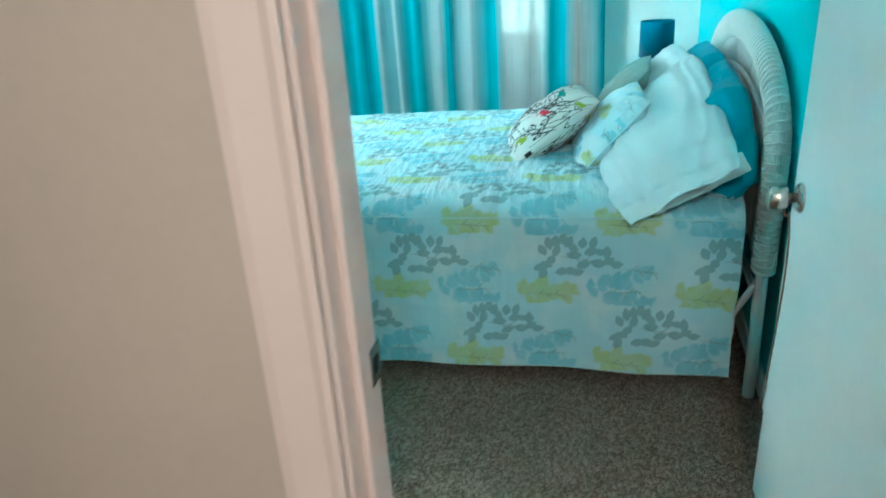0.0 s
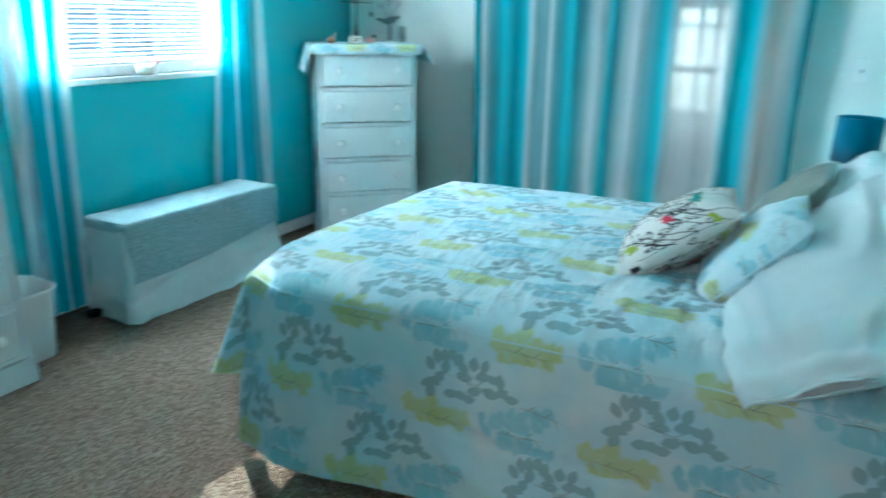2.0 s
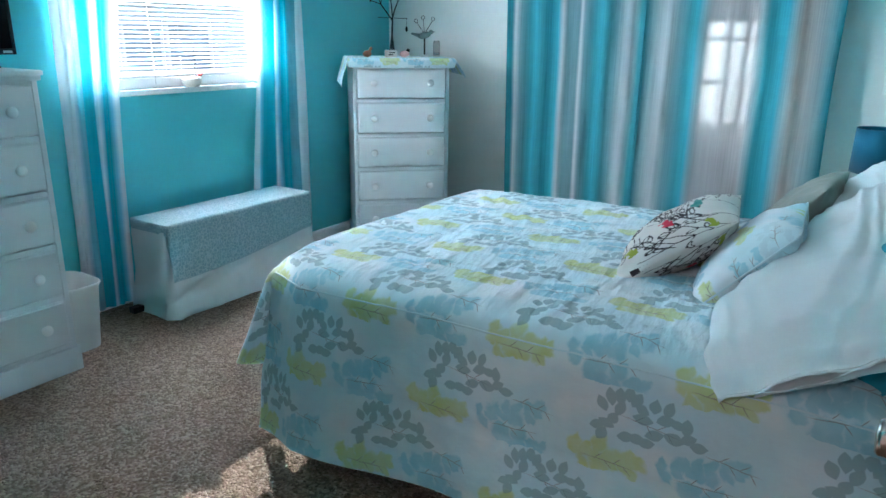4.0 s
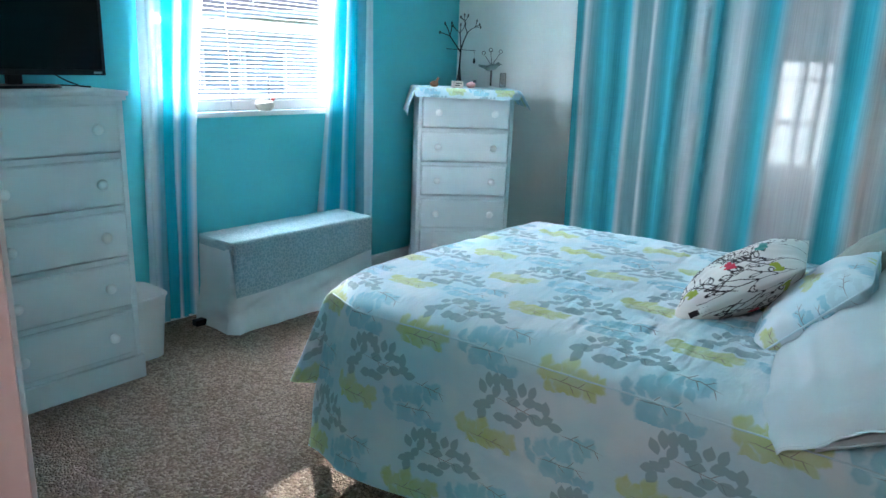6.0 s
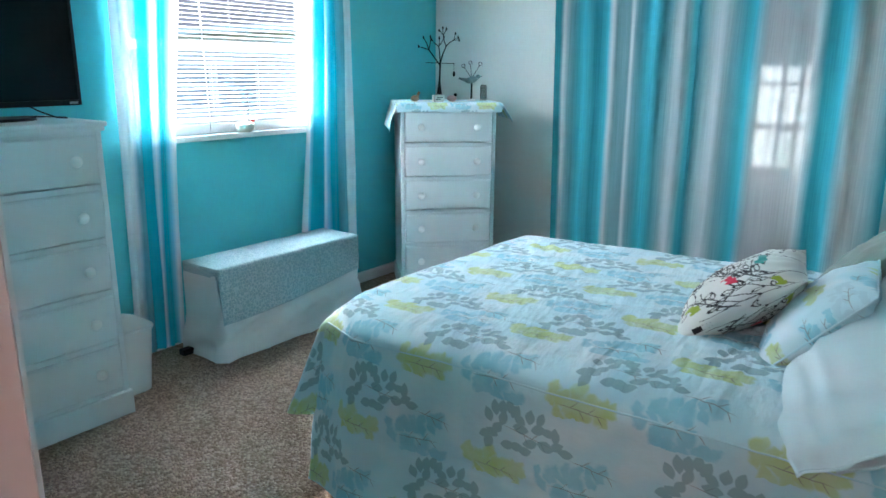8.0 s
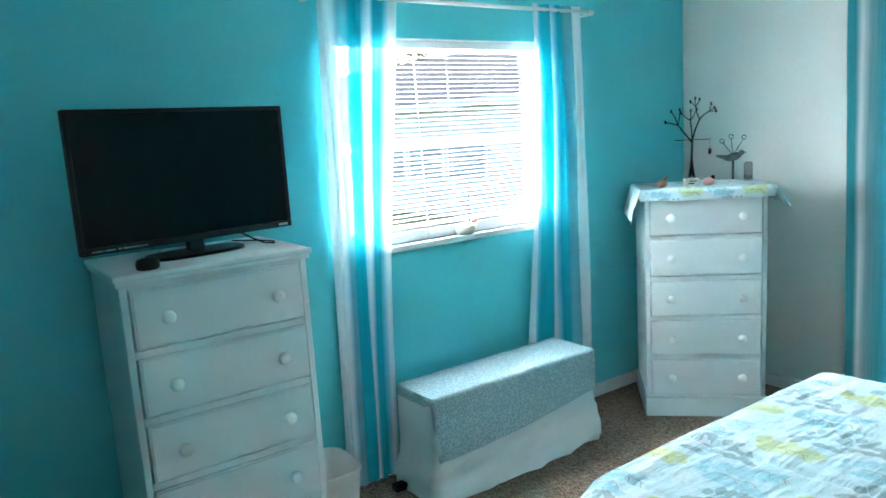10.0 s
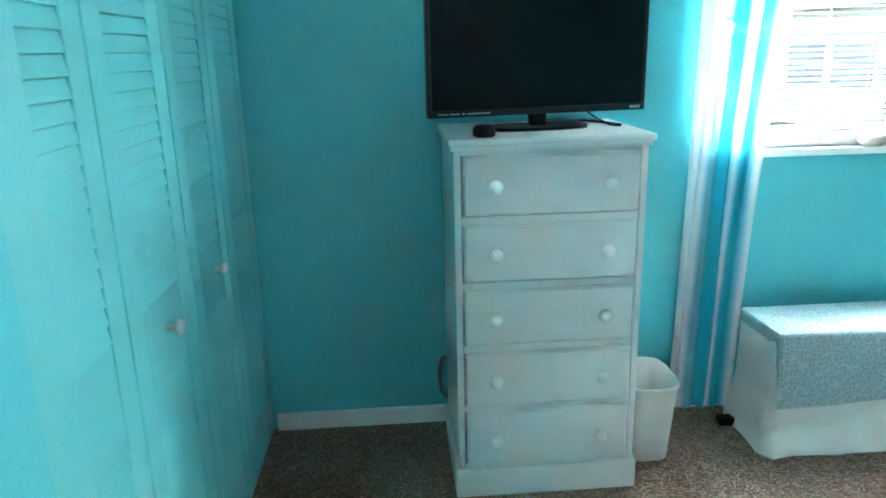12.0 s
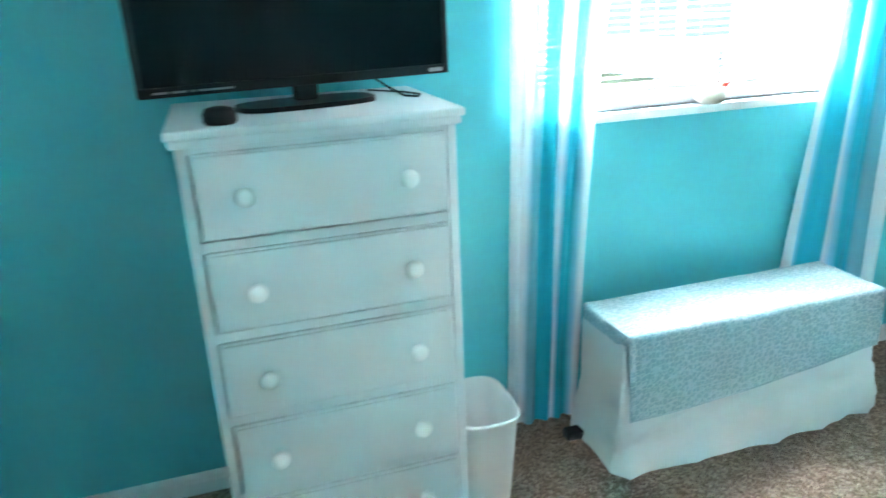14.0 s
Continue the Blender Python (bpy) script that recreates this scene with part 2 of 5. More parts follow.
wall("wall_hall_west", (-1.14, -2.2, 0), (-1.02, YD0 - 0.014, H), [], "y", HALL, "warm beige hallway wall")
wall("wall_hall_east", (XR + 0.6, -2.2, 0), (XR + 0.72, YD0 - 0.014, H), [], "y", HALL, "warm beige hallway wall")
wall("wall_hall_end", (-1.02, -2.2, 0), (XR + 0.6, -2.1, H), [], "x", HALL, "warm beige wall at the hallway's end")
tagged(part("hall_floor", box((XR + 0.15, -2.2, -0.1), (XR + 0.75, YD0, -0.001)), CARPET, None), "beige carpet in the hallway", "floor", kind="structure")


def baseboard(p, q, face):
    """A baseboard from p to q (plan points); face is the way that it looks."""
    p, q, f = Vector((*p, 0)), Vector((*q, 0)), Vector((*face, 0))
    prof = [(0, 0), (0.014, 0), (0.014, 0.042), (0.011, 0.048), (0.011, 0.060), (0.005, 0.068), (0, 0.07)]
    bm = bmesh.new()
    rows = [[bm.verts.new(e + f * d + Vector((0, 0, z))) for d, z in prof] for e in (p, q)]
    for i in range(len(prof)):
        j = (i + 1) % len(prof)
        bm.faces.new((rows[0][i], rows[1][i], rows[1][j], rows[0][j]))
    bm.faces.new(rows[0][::-1])
    bm.faces.new(rows[1])
    bmesh.ops.recalc_face_normals(bm, faces=bm.faces)
    return tagged(part("baseboard", bm, TRIM, None), "white painted moulded baseboard", "baseboard", kind="structure")


baseboard((XL, YC + 0.005), (XL, YB - 0.002), (1, 0))
baseboard((XL + 0.016, YB), (GX0 - 0.08, YB), (0, -1))
baseboard((GX1 + 0.08, YB), (XR - 0.016, YB), (0, -1))
baseboard((XR, YD1 + 0.002), (XR, YB - 0.002), (-1, 0))
baseboard((-1.08, YD1), (JL - 0.105, YD1), (0, 1))


# ---- bedroom doorway: jamb, stop, casing, strike plate, open door ----
def doorway():
    d = thing("doorway_trim", "painted white doorway casing, tinted pink for the warm hall light", "door frame", kind="structure")
    for x0, x1 in ((JL - 0.018, JL), (JR, JR + 0.018)):
        part("jamb", box((x0, YD0 - 0.004, 0), (x1, YD1 + 0.004, 2.06), 0.002), CASING, d)
    part("head_jamb", box((JL, YD0 - 0.004, 2.042), (JR, YD1 + 0.004, 2.06), 0.002), CASING, d)
    part("door_stop", box((JL, YD0 + 0.035, 0), (JL + 0.011, YD0 + 0.075, 2.042), 0.003), CASING, d)
    part("door_stop", box((JR - 0.011, YD0 + 0.035, 0), (JR, YD0 + 0.075, 2.042), 0.003), CASING, d)
    for y, s, mt in ((YD0 - 0.012, -1, CASING), (YD1, 1, TRIM)):
        for x, k in ((JL - 0.005, -1), (JR + 0.005, 1)):
            bm = bmesh.new()
            prof = [(0.0, 0.0), (0.0, 0.009), (0.010, 0.012), (0.024, 0.009), (0.066, 0.016), (0.076, 0.018), (0.094, 0.018), (0.097, 0.0)]
            if x > 0 and s > 0:
                prof = [(0.0, 0.0), (0.0, 0.009), (0.008, 0.012), (0.022, 0.010), (0.024, 0.0)]
            rows = [[bm.verts.new((x + k * a * 0.82, y + s * b, z)) for a, b in prof] for z in (0, 2.12)]
            for i in range(len(prof)):
                j = (i + 1) % len(prof)
                bm.faces.new((rows[0][i], rows[1][i], rows[1][j], rows[0][j]))
            bm.faces.new(rows[0][::-1])
            bm.faces.new(rows[1])
            bmesh.ops.recalc_face_normals(bm, faces=bm.faces)
            part("casing", bm, mt, d)
    part("strike_plate", box((JL + 0.0005, YD1 - 0.034, 0.85), (JL + 0.004, YD1 + 0.006, 0.905), 0.001), CHROME, d, "brass-coloured strike plate")
    # thin black box on the plate, drawn in place of the hole's shade
    part("bolt_hole_dark_patch", box((JL + 0.004, YD1 - 0.022, 0.865), (JL + 0.0046, YD1 - 0.006, 0.89)), BLACK, d)


doorway()


def bedroom_door():
    """The white door, standing open against the side wall."""
    d = tagged(thing("door_1", "white painted flush door standing open into the bedroom", "door", pose(0.458, 1.012, 0.012, 0, 0, 90.8)), kind="structure")
    part("door_leaf", box((0, 0.004, 0), (0.80, 0.039, 2.02), 0.003), TRIM, d)
    for s, y0 in ((1, 0.039), (-1, 0.004)):
        m = pose(0.735, y0, 0.845, -90 * s)
        bm = add_lathe(bmesh.new(), [(0.0, 0.0), (0.033, 0.0), (0.033, 0.003), (0.028, 0.009), (0.018, 0.011), (0.0, 0.011)], m, 24)
        part("rose", bm, CHROME, d, "brushed nickel rose", True)
        if s > 0:
            bm = add_lathe(bmesh.new(), [(0.0, 0.009), (0.011, 0.009), (0.011, 0.024), (0.0225, 0.029), (0.0255, 0.036), (0.0245, 0.062), (0.021, 0.066), (0.012, 0.067), (0.0, 0.066)], m, 24)
            part("door_knob", bm, CHROME, d, "round brushed nickel knob", True)
    for z in (0.25, 1.02, 1.80):
        bm = bmesh.new()
        add_tube(bm, [(-0.004, 0.002, z - 0.04), (-0.004, 0.002, z + 0.04)], 0.005, 8)
        part("hinge", bm, CHROME, d)


bedroom_door()
c = thing("cord_loop", "thin brown cord hanging from the door knob", "cord", kind="")
part("cord", add_tube(bmesh.new(), [(0.372 + 0.02 * math.sin(t * 3) + 0.014 * t, 1.748 + 0.012 * t, 0.875 - 0.03 * math.sin(math.pi * min(t * 4, 1)) - 0.55 * t * t - 0.02) for t in span(0, 1, 24)], 0.0022, 6),
     paint("brown_cord", (0.16, 0.10, 0.06), 0.8, 0.2, 400, 0.2), c)


# ---- closet: four louvred bifold panels ----
def louvre_mesh(w):
    bm = add_box(bmesh.new(), (-w / 2, -0.0178, -0.002), (w / 2, 0.0178, 0.002), 0.0015)
    me = bpy.data.meshes.new("louvre")
    bm.to_mesh(me)
    bm.free()
    me.materials.append(TEAL_DOOR)
    return me


def closet_doors():
    """Two pairs of folding doors, each leaf with a louvred field above and below its knob rail."""
    n, x0, x1 = 4, -2.88, -1.22
    w = (x1 - x0) / n
    st, th = 0.082, 0.028
    hw = w / 2 - 0.0025
    lou = louvre_mesh(w - 2 * st + 0.003)
    for i in range(n):
        fold = 0.5 if i % 2 else -0.5
        d = thing("closet_door", "teal painted bifold closet door with louvres above and below the rail", "closet door", pose(x0 + w * (i + 0.5), YC - 0.012, 0.012, 0, 0, fold), "closet doors")
        part("stile", box((-hw, -th, 0), (-hw + st, 0.0, 2.03), 0.003), TEAL_DOOR, d)
        part("stile", box((hw - st, -th, 0), (hw, 0.0, 2.03), 0.003), TEAL_DOOR, d)
        for a, b in ((0, 0.17), (0.745, 0.935), (1.95, 2.03)):
            part("rail", box((-hw + st, -th, a), (hw - st, -0.001, b), 0.003), TEAL_DOOR, d)
        for a, b in ((0.17, 0.745), (0.935, 1.95)):
            k = round((b - a) / 0.036)
            for j in range(k):
                lv = new("louvre", lou)
                lv.parent = d
                lv.matrix_local = pose(0, -0.0050, a + (b - a) * (j + 0.5) / k, -82)
            part("louvre_backing", box((-hw + st - 0.002, -0.0275, a - 0.002), (hw - st + 0.002, -0.0262, b + 0.002)), TEAL_DOOR, d)
        if i in (1, 2):
            m = pose(-0.03 if i == 1 else 0.0, 0.0, 0.852, -90)
            bm = add_lathe(bmesh.new(), [(0.0, -0.001), (0.008, -0.001), (0.008, 0.016), (0.017, 0.021), (0.0185, 0.028), (0.015, 0.035), (0.0, 0.037)], m, 18)
            part("knob", bm, KNOB, d, "round white knob", True)
    bm = box((-1.205, YC - 0.07, 0), (-1.102, YD1 - 0.002, 2.068), 0.002)
    tagged(part("jamb_strip", bm, TEAL_DOOR, None), "teal painted closet jamb", "trim", kind="structure")


closet_doors()


# ---- side window ----
def side_window():
    w = thing("window_1", "white framed single hung window with glass panes", "window", kind="structure")
    xf = XL - 0.105
    part("window_sill", box((XL - 0.11, WY0 - 0.0, WZ0 - 0.028), (XL + 0.028, WY1 + 0.0, WZ0 + 0.0), 0.004, 2), TRIM, w, "white window sill")
    zm = 1.50
    for name, lo, hi in (("frame_jamb", (xf - 0.03, WY0, WZ0), (xf + 0.03, WY0 + 0.035, WZ1)), ("frame_jamb", (xf - 0.03, WY1 - 0.035, WZ0), (xf + 0.03, WY1, WZ1)),
                         ("frame_head", (xf - 0.03, WY0 + 0.035, WZ1 - 0.035), (xf + 0.03, WY1 - 0.035, WZ1)), ("frame_foot", (xf - 0.03, WY0 + 0.035, WZ0), (xf + 0.082, WY1 - 0.035, WZ0 + 0.052)),
                         ("meeting_rail", (xf - 0.02, WY0 + 0.035, zm - 0.018), (xf + 0.02, WY1 - 0.035, zm + 0.018))):
        part(name, box(lo, hi, 0.003), ALU, w)
    for a, b in ((WZ0 + 0.052, zm - 0.018), (zm + 0.018, WZ1 - 0.035)):
        g = part("pane", box((xf - 0.002, WY0 + 0.036, a), (xf + 0.002, WY1 - 0.036, b)), GLASS, w)
        g.visible_shadow = False
    for y0, y1 in ((WY0, WY0 + 0.006), (WY1 - 0.006, WY1)):
        part("reveal", box((XL - 0.075, y0, WZ0), (XL - 0.002, y1, WZ1 - 0.006)), TRIM, w)
    for z0, z1 in ((WZ1 - 0.005, WZ1),):
        part("reveal", box((XL - 0.075, WY0, z0), (XL - 0.002, WY1, z1)), TRIM, w)
    b = thing("window_blind", "white horizontal slat blind lowered over the window", "blind")
    xb = XL - 0.042
    part("head_rail", box((xb - 0.02, WY0 + 0.008, WZ1 - 0.04), (xb + 0.02, WY1 - 0.008, WZ1 - 0.006), 0.003), SLAT, b)
    part("bottom_rail", box((xb - 0.013, WY0 + 0.012, WZ0 + 0.053), (xb + 0.013, WY1 - 0.012, WZ0 + 0.067), 0.003), SLAT, b)
    bm = bmesh.new()
    ly = (WY1 - WY0) / 2 - 0.012
    add_grid(bm, lambda u, v: Vector((0.0125 * v, u, 0.0022 * (1 - v * v))), [-ly, 0, ly], span(-1, 1, 4))
    me = bpy.data.meshes.new("slat")
    bm.to_mesh(me)
    bm.free()
    me.materials.append(SLAT)
    z = WZ0 + 0.078
    while z < WZ1 - 0.05:
        s = new("slat", me)
        s.parent = b
        s.matrix_local = pose(xb, (WY0 + WY1) / 2, z, 0, 8, 0)
        z += 0.0215
    for y in (WY0 + 0.14, (WY0 + WY1) / 2, WY1 - 0.14):
        part("ladder_cord", add_tube(bmesh.new(), [(xb + 0.013, y, WZ0 + 0.08), (xb + 0.013, y, WZ1 - 0.02)], 0.0009, 5), SLAT, b)
    part("tilt_wand", add_tube(bmesh.new(), [(xb + 0.03, WY0 + 0.42, WZ0 + 0.02), (xb + 0.022, WY0 + 0.40, WZ1 - 0.03)], 0.003, 6), SLAT, b)


side_window()


# ---- garden door with a glazed light, behind the curtains ----
def garden_door():
    d = thing("door_2", "white garden door with a gridded glass light", "door", kind="structure")
    y0, y1 = YB + 0.04, YB + 0.085
    lx0, lx1, lz0, lz1 = -0.715, -0.40, 0.885, 1.425
    for lo, hi in (((GX0 + 0.03, y0, 0.01), (lx0, y1, 2.02)), ((lx1, y0, 0.01), (GX1 - 0.03, y1, 2.02)), ((lx0, y0, 0.01), (lx1, y1, lz0)), ((lx0, y0, lz1), (lx1, y1, 2.02))):
        part("door_rail", box(lo, hi, 0.002), TRIM, d)
    for x in (-0.595, -0.505):
        part("glazing_bar", box((x - 0.011, y0 + 0.008, lz0), (x + 0.011, y1 - 0.008, lz1)), TRIM, d)
    for z, hz in ((1.105, 0.017), (1.335, 0.009)):
        part("glazing_bar", box((lx0, y0 + 0.01, z - hz), (lx1, y1 - 0.01, z + hz)), TRIM, d)
    g = part("pane", box((lx0, y0 + 0.021, lz0), (lx1, y0 + 0.025, lz1)), GLASS, d)
    g.visible_shadow = False
    for lo, hi in (((GX0, YB + 0.0, 0), (GX0 + 0.028, YB + 0.13, 2.05)), ((GX1 - 0.028, YB, 0), (GX1, YB + 0.13, 2.05)), ((GX0 + 0.028, YB, 2.022), (GX1 - 0.028, YB + 0.13, 2.05))):
        part("door_jamb", box(lo, hi, 0.002), TRIM, d)
    for lo, hi in (((GX0 - 0.06, YB - 0.016, 0), (GX0, YB - 0.001, 2.11)), ((GX1, YB - 0.016, 0), (GX1 + 0.06, YB - 0.001, 2.11)), ((GX0, YB - 0.016, 2.05), (GX1, YB - 0.001, 2.11))):
        part("casing", box(lo, hi, 0.004), TRIM, d)


garden_door()

# ---- outside: ground, the neighbouring house, a porch wall with an added sun-blocking roof ----
GROUND = paint("dry_lawn", (0.11, 0.13, 0.05), 0.95, 0.35, 30, 0.4, 0.5)
SIDING = paint("white_siding", (0.60, 0.60, 0.60), 0.6, 0.04, 20, 0.1)
ROOF = paint("grey_blue_shingles", (0.055, 0.065, 0.08), 0.95, 0.2, 12, 0.5, spec=0.03)
bm = bmesh.new()
hole = ((XL - 0.16, -2.2), (XR + 0.75, YB + 0.14))
far = 400
for a, b in (((-far, -far), (far, hole[0][1])), ((-far, hole[1][1]), (far, far)), ((-far, hole[0][1]), (hole[0][0], hole[1][1])), ((hole[1][0], hole[0][1]), (far, hole[1][1]))):
    add_box(bm, (*a, -0.5), (*b, -0.16))
tagged(part("ground", bm, GROUND, None), "sunlit dry lawn round the house", "ground", kind="structure")


def neighbour():
    """A long low house beyond the side yard; its row of windows looks back at the bedroom."""
    h = thing("neighbour_house", "white sided single storey house with a grey shingle roof", "house", pose(-12.0, 9.9, -0.16, 0, 0, 5))
    part("wall", box((-13, 0, 0), (6, 4.2, 2.30)), SIDING, h)
    bm = bmesh.new()
    pr = [(-0.35, 2.22), (-0.35, 2.32), (2.1, 3.62), (4.55, 2.32), (4.55, 2.22)]
    rows = [[bm.verts.new((x, y, z)) for y, z in pr] for x in (-13.4, 6.4)]
    for i in range(5):
        bm.faces.new((rows[0][i], rows[1][i], rows[1][(i + 1) % 5], rows[0][(i + 1) % 5]))
    bm.faces.new(rows[0][::-1])
    bm.faces.new(rows[1])
    bmesh.ops.recalc_face_normals(bm, faces=bm.faces)
    part("roof", bm, ROOF, h, "grey shingle roof")
    part("fascia", box((-13.4, -0.372, 2.20), (6.4, -0.352, 2.34), 0.004), SIDING, h)
    for k in range(9):
        x = -10.2 + 1.32 * k
        w = part("window", box((x - 0.60, -0.03, 0.72), (x + 0.60, 0.0, 1.68), 0.006), ALU, h)
        for q in (0, 1):
            part("pane", box((x - 0.53, -0.034, 0.79 + 0.42 * q), (x + 0.53, -0.030, 1.17 + 0.44 * q)), FAR_PANE, w)


LEAF = paint("olive_leaf", (0.10, 0.12, 0.05), 0.7, 0.3, 8, 0.0)
BARK = paint("grey_bark", (0.16, 0.13, 0.10), 0.9, 0.3, 25, 0.5)


def yard_tree(x, y, tall, seed):
    """A loose broad tree behind the neighbour's roof: tapered trunk, limbs, and a crown of small leaf sprays."""
    t = thing("tree", "broad olive green tree behind the neighbouring house", "tree", pose(x, y, -0.16))
    rnd = random.Random(seed)
    bm = add_tube(bmesh.new(), [(0, 0, 0), (0.08, 0.03, tall * 0.25), (0.02, 0.1, tall * 0.45)], [0.22, 0.17, 0.12], 10)
    tips = []
    for k in range(9):
        a, r = 2.4 * k, tall * rnd.uniform(0.22, 0.42)
        tip = Vector((r * math.cos(a), r * math.sin(a), tall * rnd.uniform(0.5, 0.92)))
        add_tube(bm, [(0.02, 0.1, tall * (0.3 + 0.015 * k)), tip * 0.55 + Vector((0, 0, tall * 0.22)), tip], [0.08, 0.05, 0.02], 6)
        tips.append(tip)
    part("trunk", bm, BARK, t, "", True)
    bm = bmesh.new()
    for _ in range(2600):
        c = rnd.choice(tips) * rnd.uniform(0.75, 1.08) + Vector((rnd.gauss(0, 0.5), rnd.gauss(0, 0.5), rnd.gauss(0, 0.38)))
        u = Vector((rnd.gauss(0, 1), rnd.gauss(0, 1), rnd.gauss(0, 1))).normalized()
        v = u.orthogonal().normalized()
        s = rnd.uniform(0.07, 0.15)
        bm.faces.new([bm.verts.new(c + p) for p in (-u * s, v * s * 0.45, u * s, -v * s * 0.45)])
    tagged(part("crown", bm, LEAF, t, "loose olive leaves"), kind="stuff")


yard_tree(-21.0, 16.5, 6.2, 4)
yard_tree(-16.0, 18.5, 5.6, 9)
neighbour()
p = thing("porch_screen", "white boarded porch wall outside the garden door with an added unseen roof", "porch wall", pose(-0.5, 7.4, -0.16), kind="structure")
part("wall", box((-3, 0, 0), (3, 0.1, 2.7)), SIDING, p)
for x in span(-1.4, 1.4, 4):
    part("batten", box((x - 0.03, -0.02, 0), (x + 0.03, 0.0, 2.7)), TRIM, p)
# unseen slab, added to keep the sun off the door's glass and curtains
part("roof", box((-4.0, -2.2, 2.72), (3, 0.15, 2.80)), SIDING, p)


# ---- printed and woven fabrics ----
def ellipse_field(n, l, vec, items, leaf=False):
    """The least normalised distance to a set of ellipses (x, y, long, short, degrees)."""
    out = None
    for x, y, a, b, deg in items:
        mp = n.new("ShaderNodeMapping")
        mp.vector_type = "TEXTURE"
        mp.inputs["Location"].default_value = (x, y, 0)
        mp.inputs["Rotation"].default_value = (0, 0, radians(deg))
        mp.inputs["Scale"].default_value = (a, b, 1)
        src = vec
        if out is not None:
            hold = n.new("ShaderNodeVectorMath")
            hold.operation = "MULTIPLY_ADD"
            hold.inputs[1].default_value = (1e-9, 1e-9, 0)
            l.new(out, hold.inputs[0])
            l.new(vec, hold.inputs[2])
            src = hold.outputs[0]
        l.new(src, mp.inputs[0])
        if leaf:
            # a pointed leaf: |y| + x squared
            sp = n.new("ShaderNodeSeparateXYZ")
            l.new(mp.outputs[0], sp.inputs[0])
            d = math_of(n, l, "MULTIPLY_ADD", sp.outputs[0], sp.outputs[0], math_of(n, l, "ABSOLUTE", sp.outputs[1], 0.0))
        else:
            ln = n.new("ShaderNodeVectorMath")
            ln.operation = "LENGTH"
            l.new(mp.outputs[0], ln.inputs[0])
            d = ln.outputs["Value"]
        out = d if out is None else math_of(n, l, "MINIMUM", out, d)
    return out


def soft_mask(n, l, d, inner, outer):
    m = n.new("ShaderNodeMapRange")
    m.interpolation_type = "SMOOTHSTEP"
    for k, v in zip(("From Min", "From Max", "To Min", "To Max"), (inner, outer, 1.0, 0.0)):
        m.inputs[k].default_value = v
    l.new(d, m.inputs["Value"])
    return m.outputs[0]


def tile_vec(n, l, vec, tile):
    """vec, wrapped into one cell of a half-drop repeat (tile wide, tile / 2 high), about the cell's middle."""
    sp = n.new("ShaderNodeSeparateXYZ")
    l.new(vec, sp.inputs[0])
    row = math_of(n, l, "FLOOR", math_of(n, l, "MULTIPLY_ADD", sp.outputs[1], 2 / tile, 0.5), 0.0)
    y = math_of(n, l, "MULTIPLY_ADD", row, -tile / 2, sp.outputs[1])
    x = math_of(n, l, "WRAP", math_of(n, l, "MULTIPLY_ADD", row, tile / 2, sp.outputs[0]), tile / 2, -tile / 2)
    cb = n.new("ShaderNodeCombineXYZ")
    l.new(x, cb.inputs[0])
    l.new(y, cb.inputs[1])
    return cb.outputs[0]


def warped(n, l, vec, scale, amount):
    t = n.new("ShaderNodeTexNoise")
    t.inputs["Scale"].default_value, t.inputs["Detail"].default_value = scale, 3
    l.new(vec, t.inputs["Vector"])
    c = n.new("ShaderNodeVectorMath")
    c.operation = "MULTIPLY_ADD"
    c.inputs[1].default_value = (amount, amount, 0)
    l.new(t.outputs["Color"], c.inputs[0])
    s = n.new("ShaderNodeVectorMath")
    s.operation = "SUBTRACT"
    s.inputs[1].default_value = (amount / 2, amount / 2, 0)
    l.new(vec, s.inputs[0])
    l.new(s.outputs[0], c.inputs[2])
    return c.outputs[0]


def cloth_finish(n, l, p, vec, weave=900, crease=9.0, amount=0.35, stretch=(1, 1, 1)):
    p.inputs["Roughness"].default_value = 0.82
    p.inputs["Specular IOR Level"].default_value = 0.25
    p.inputs["Sheen Weight"].default_value = 0.15
    mp = n.new("ShaderNodeMapping")
    mp.inputs["Scale"].default_value = stretch
    l.new(vec, mp.inputs[0])
    h = math_of(n, l, "MULTIPLY_ADD", noise_of(n, l, mp.outputs[0], crease, 4, 0.5), 1.0, math_of(n, l, "MULTIPLY", noise_of(n, l, vec, weave, 2), 0.06))
    bump_of(n, l, p, h, amount, 0.02)


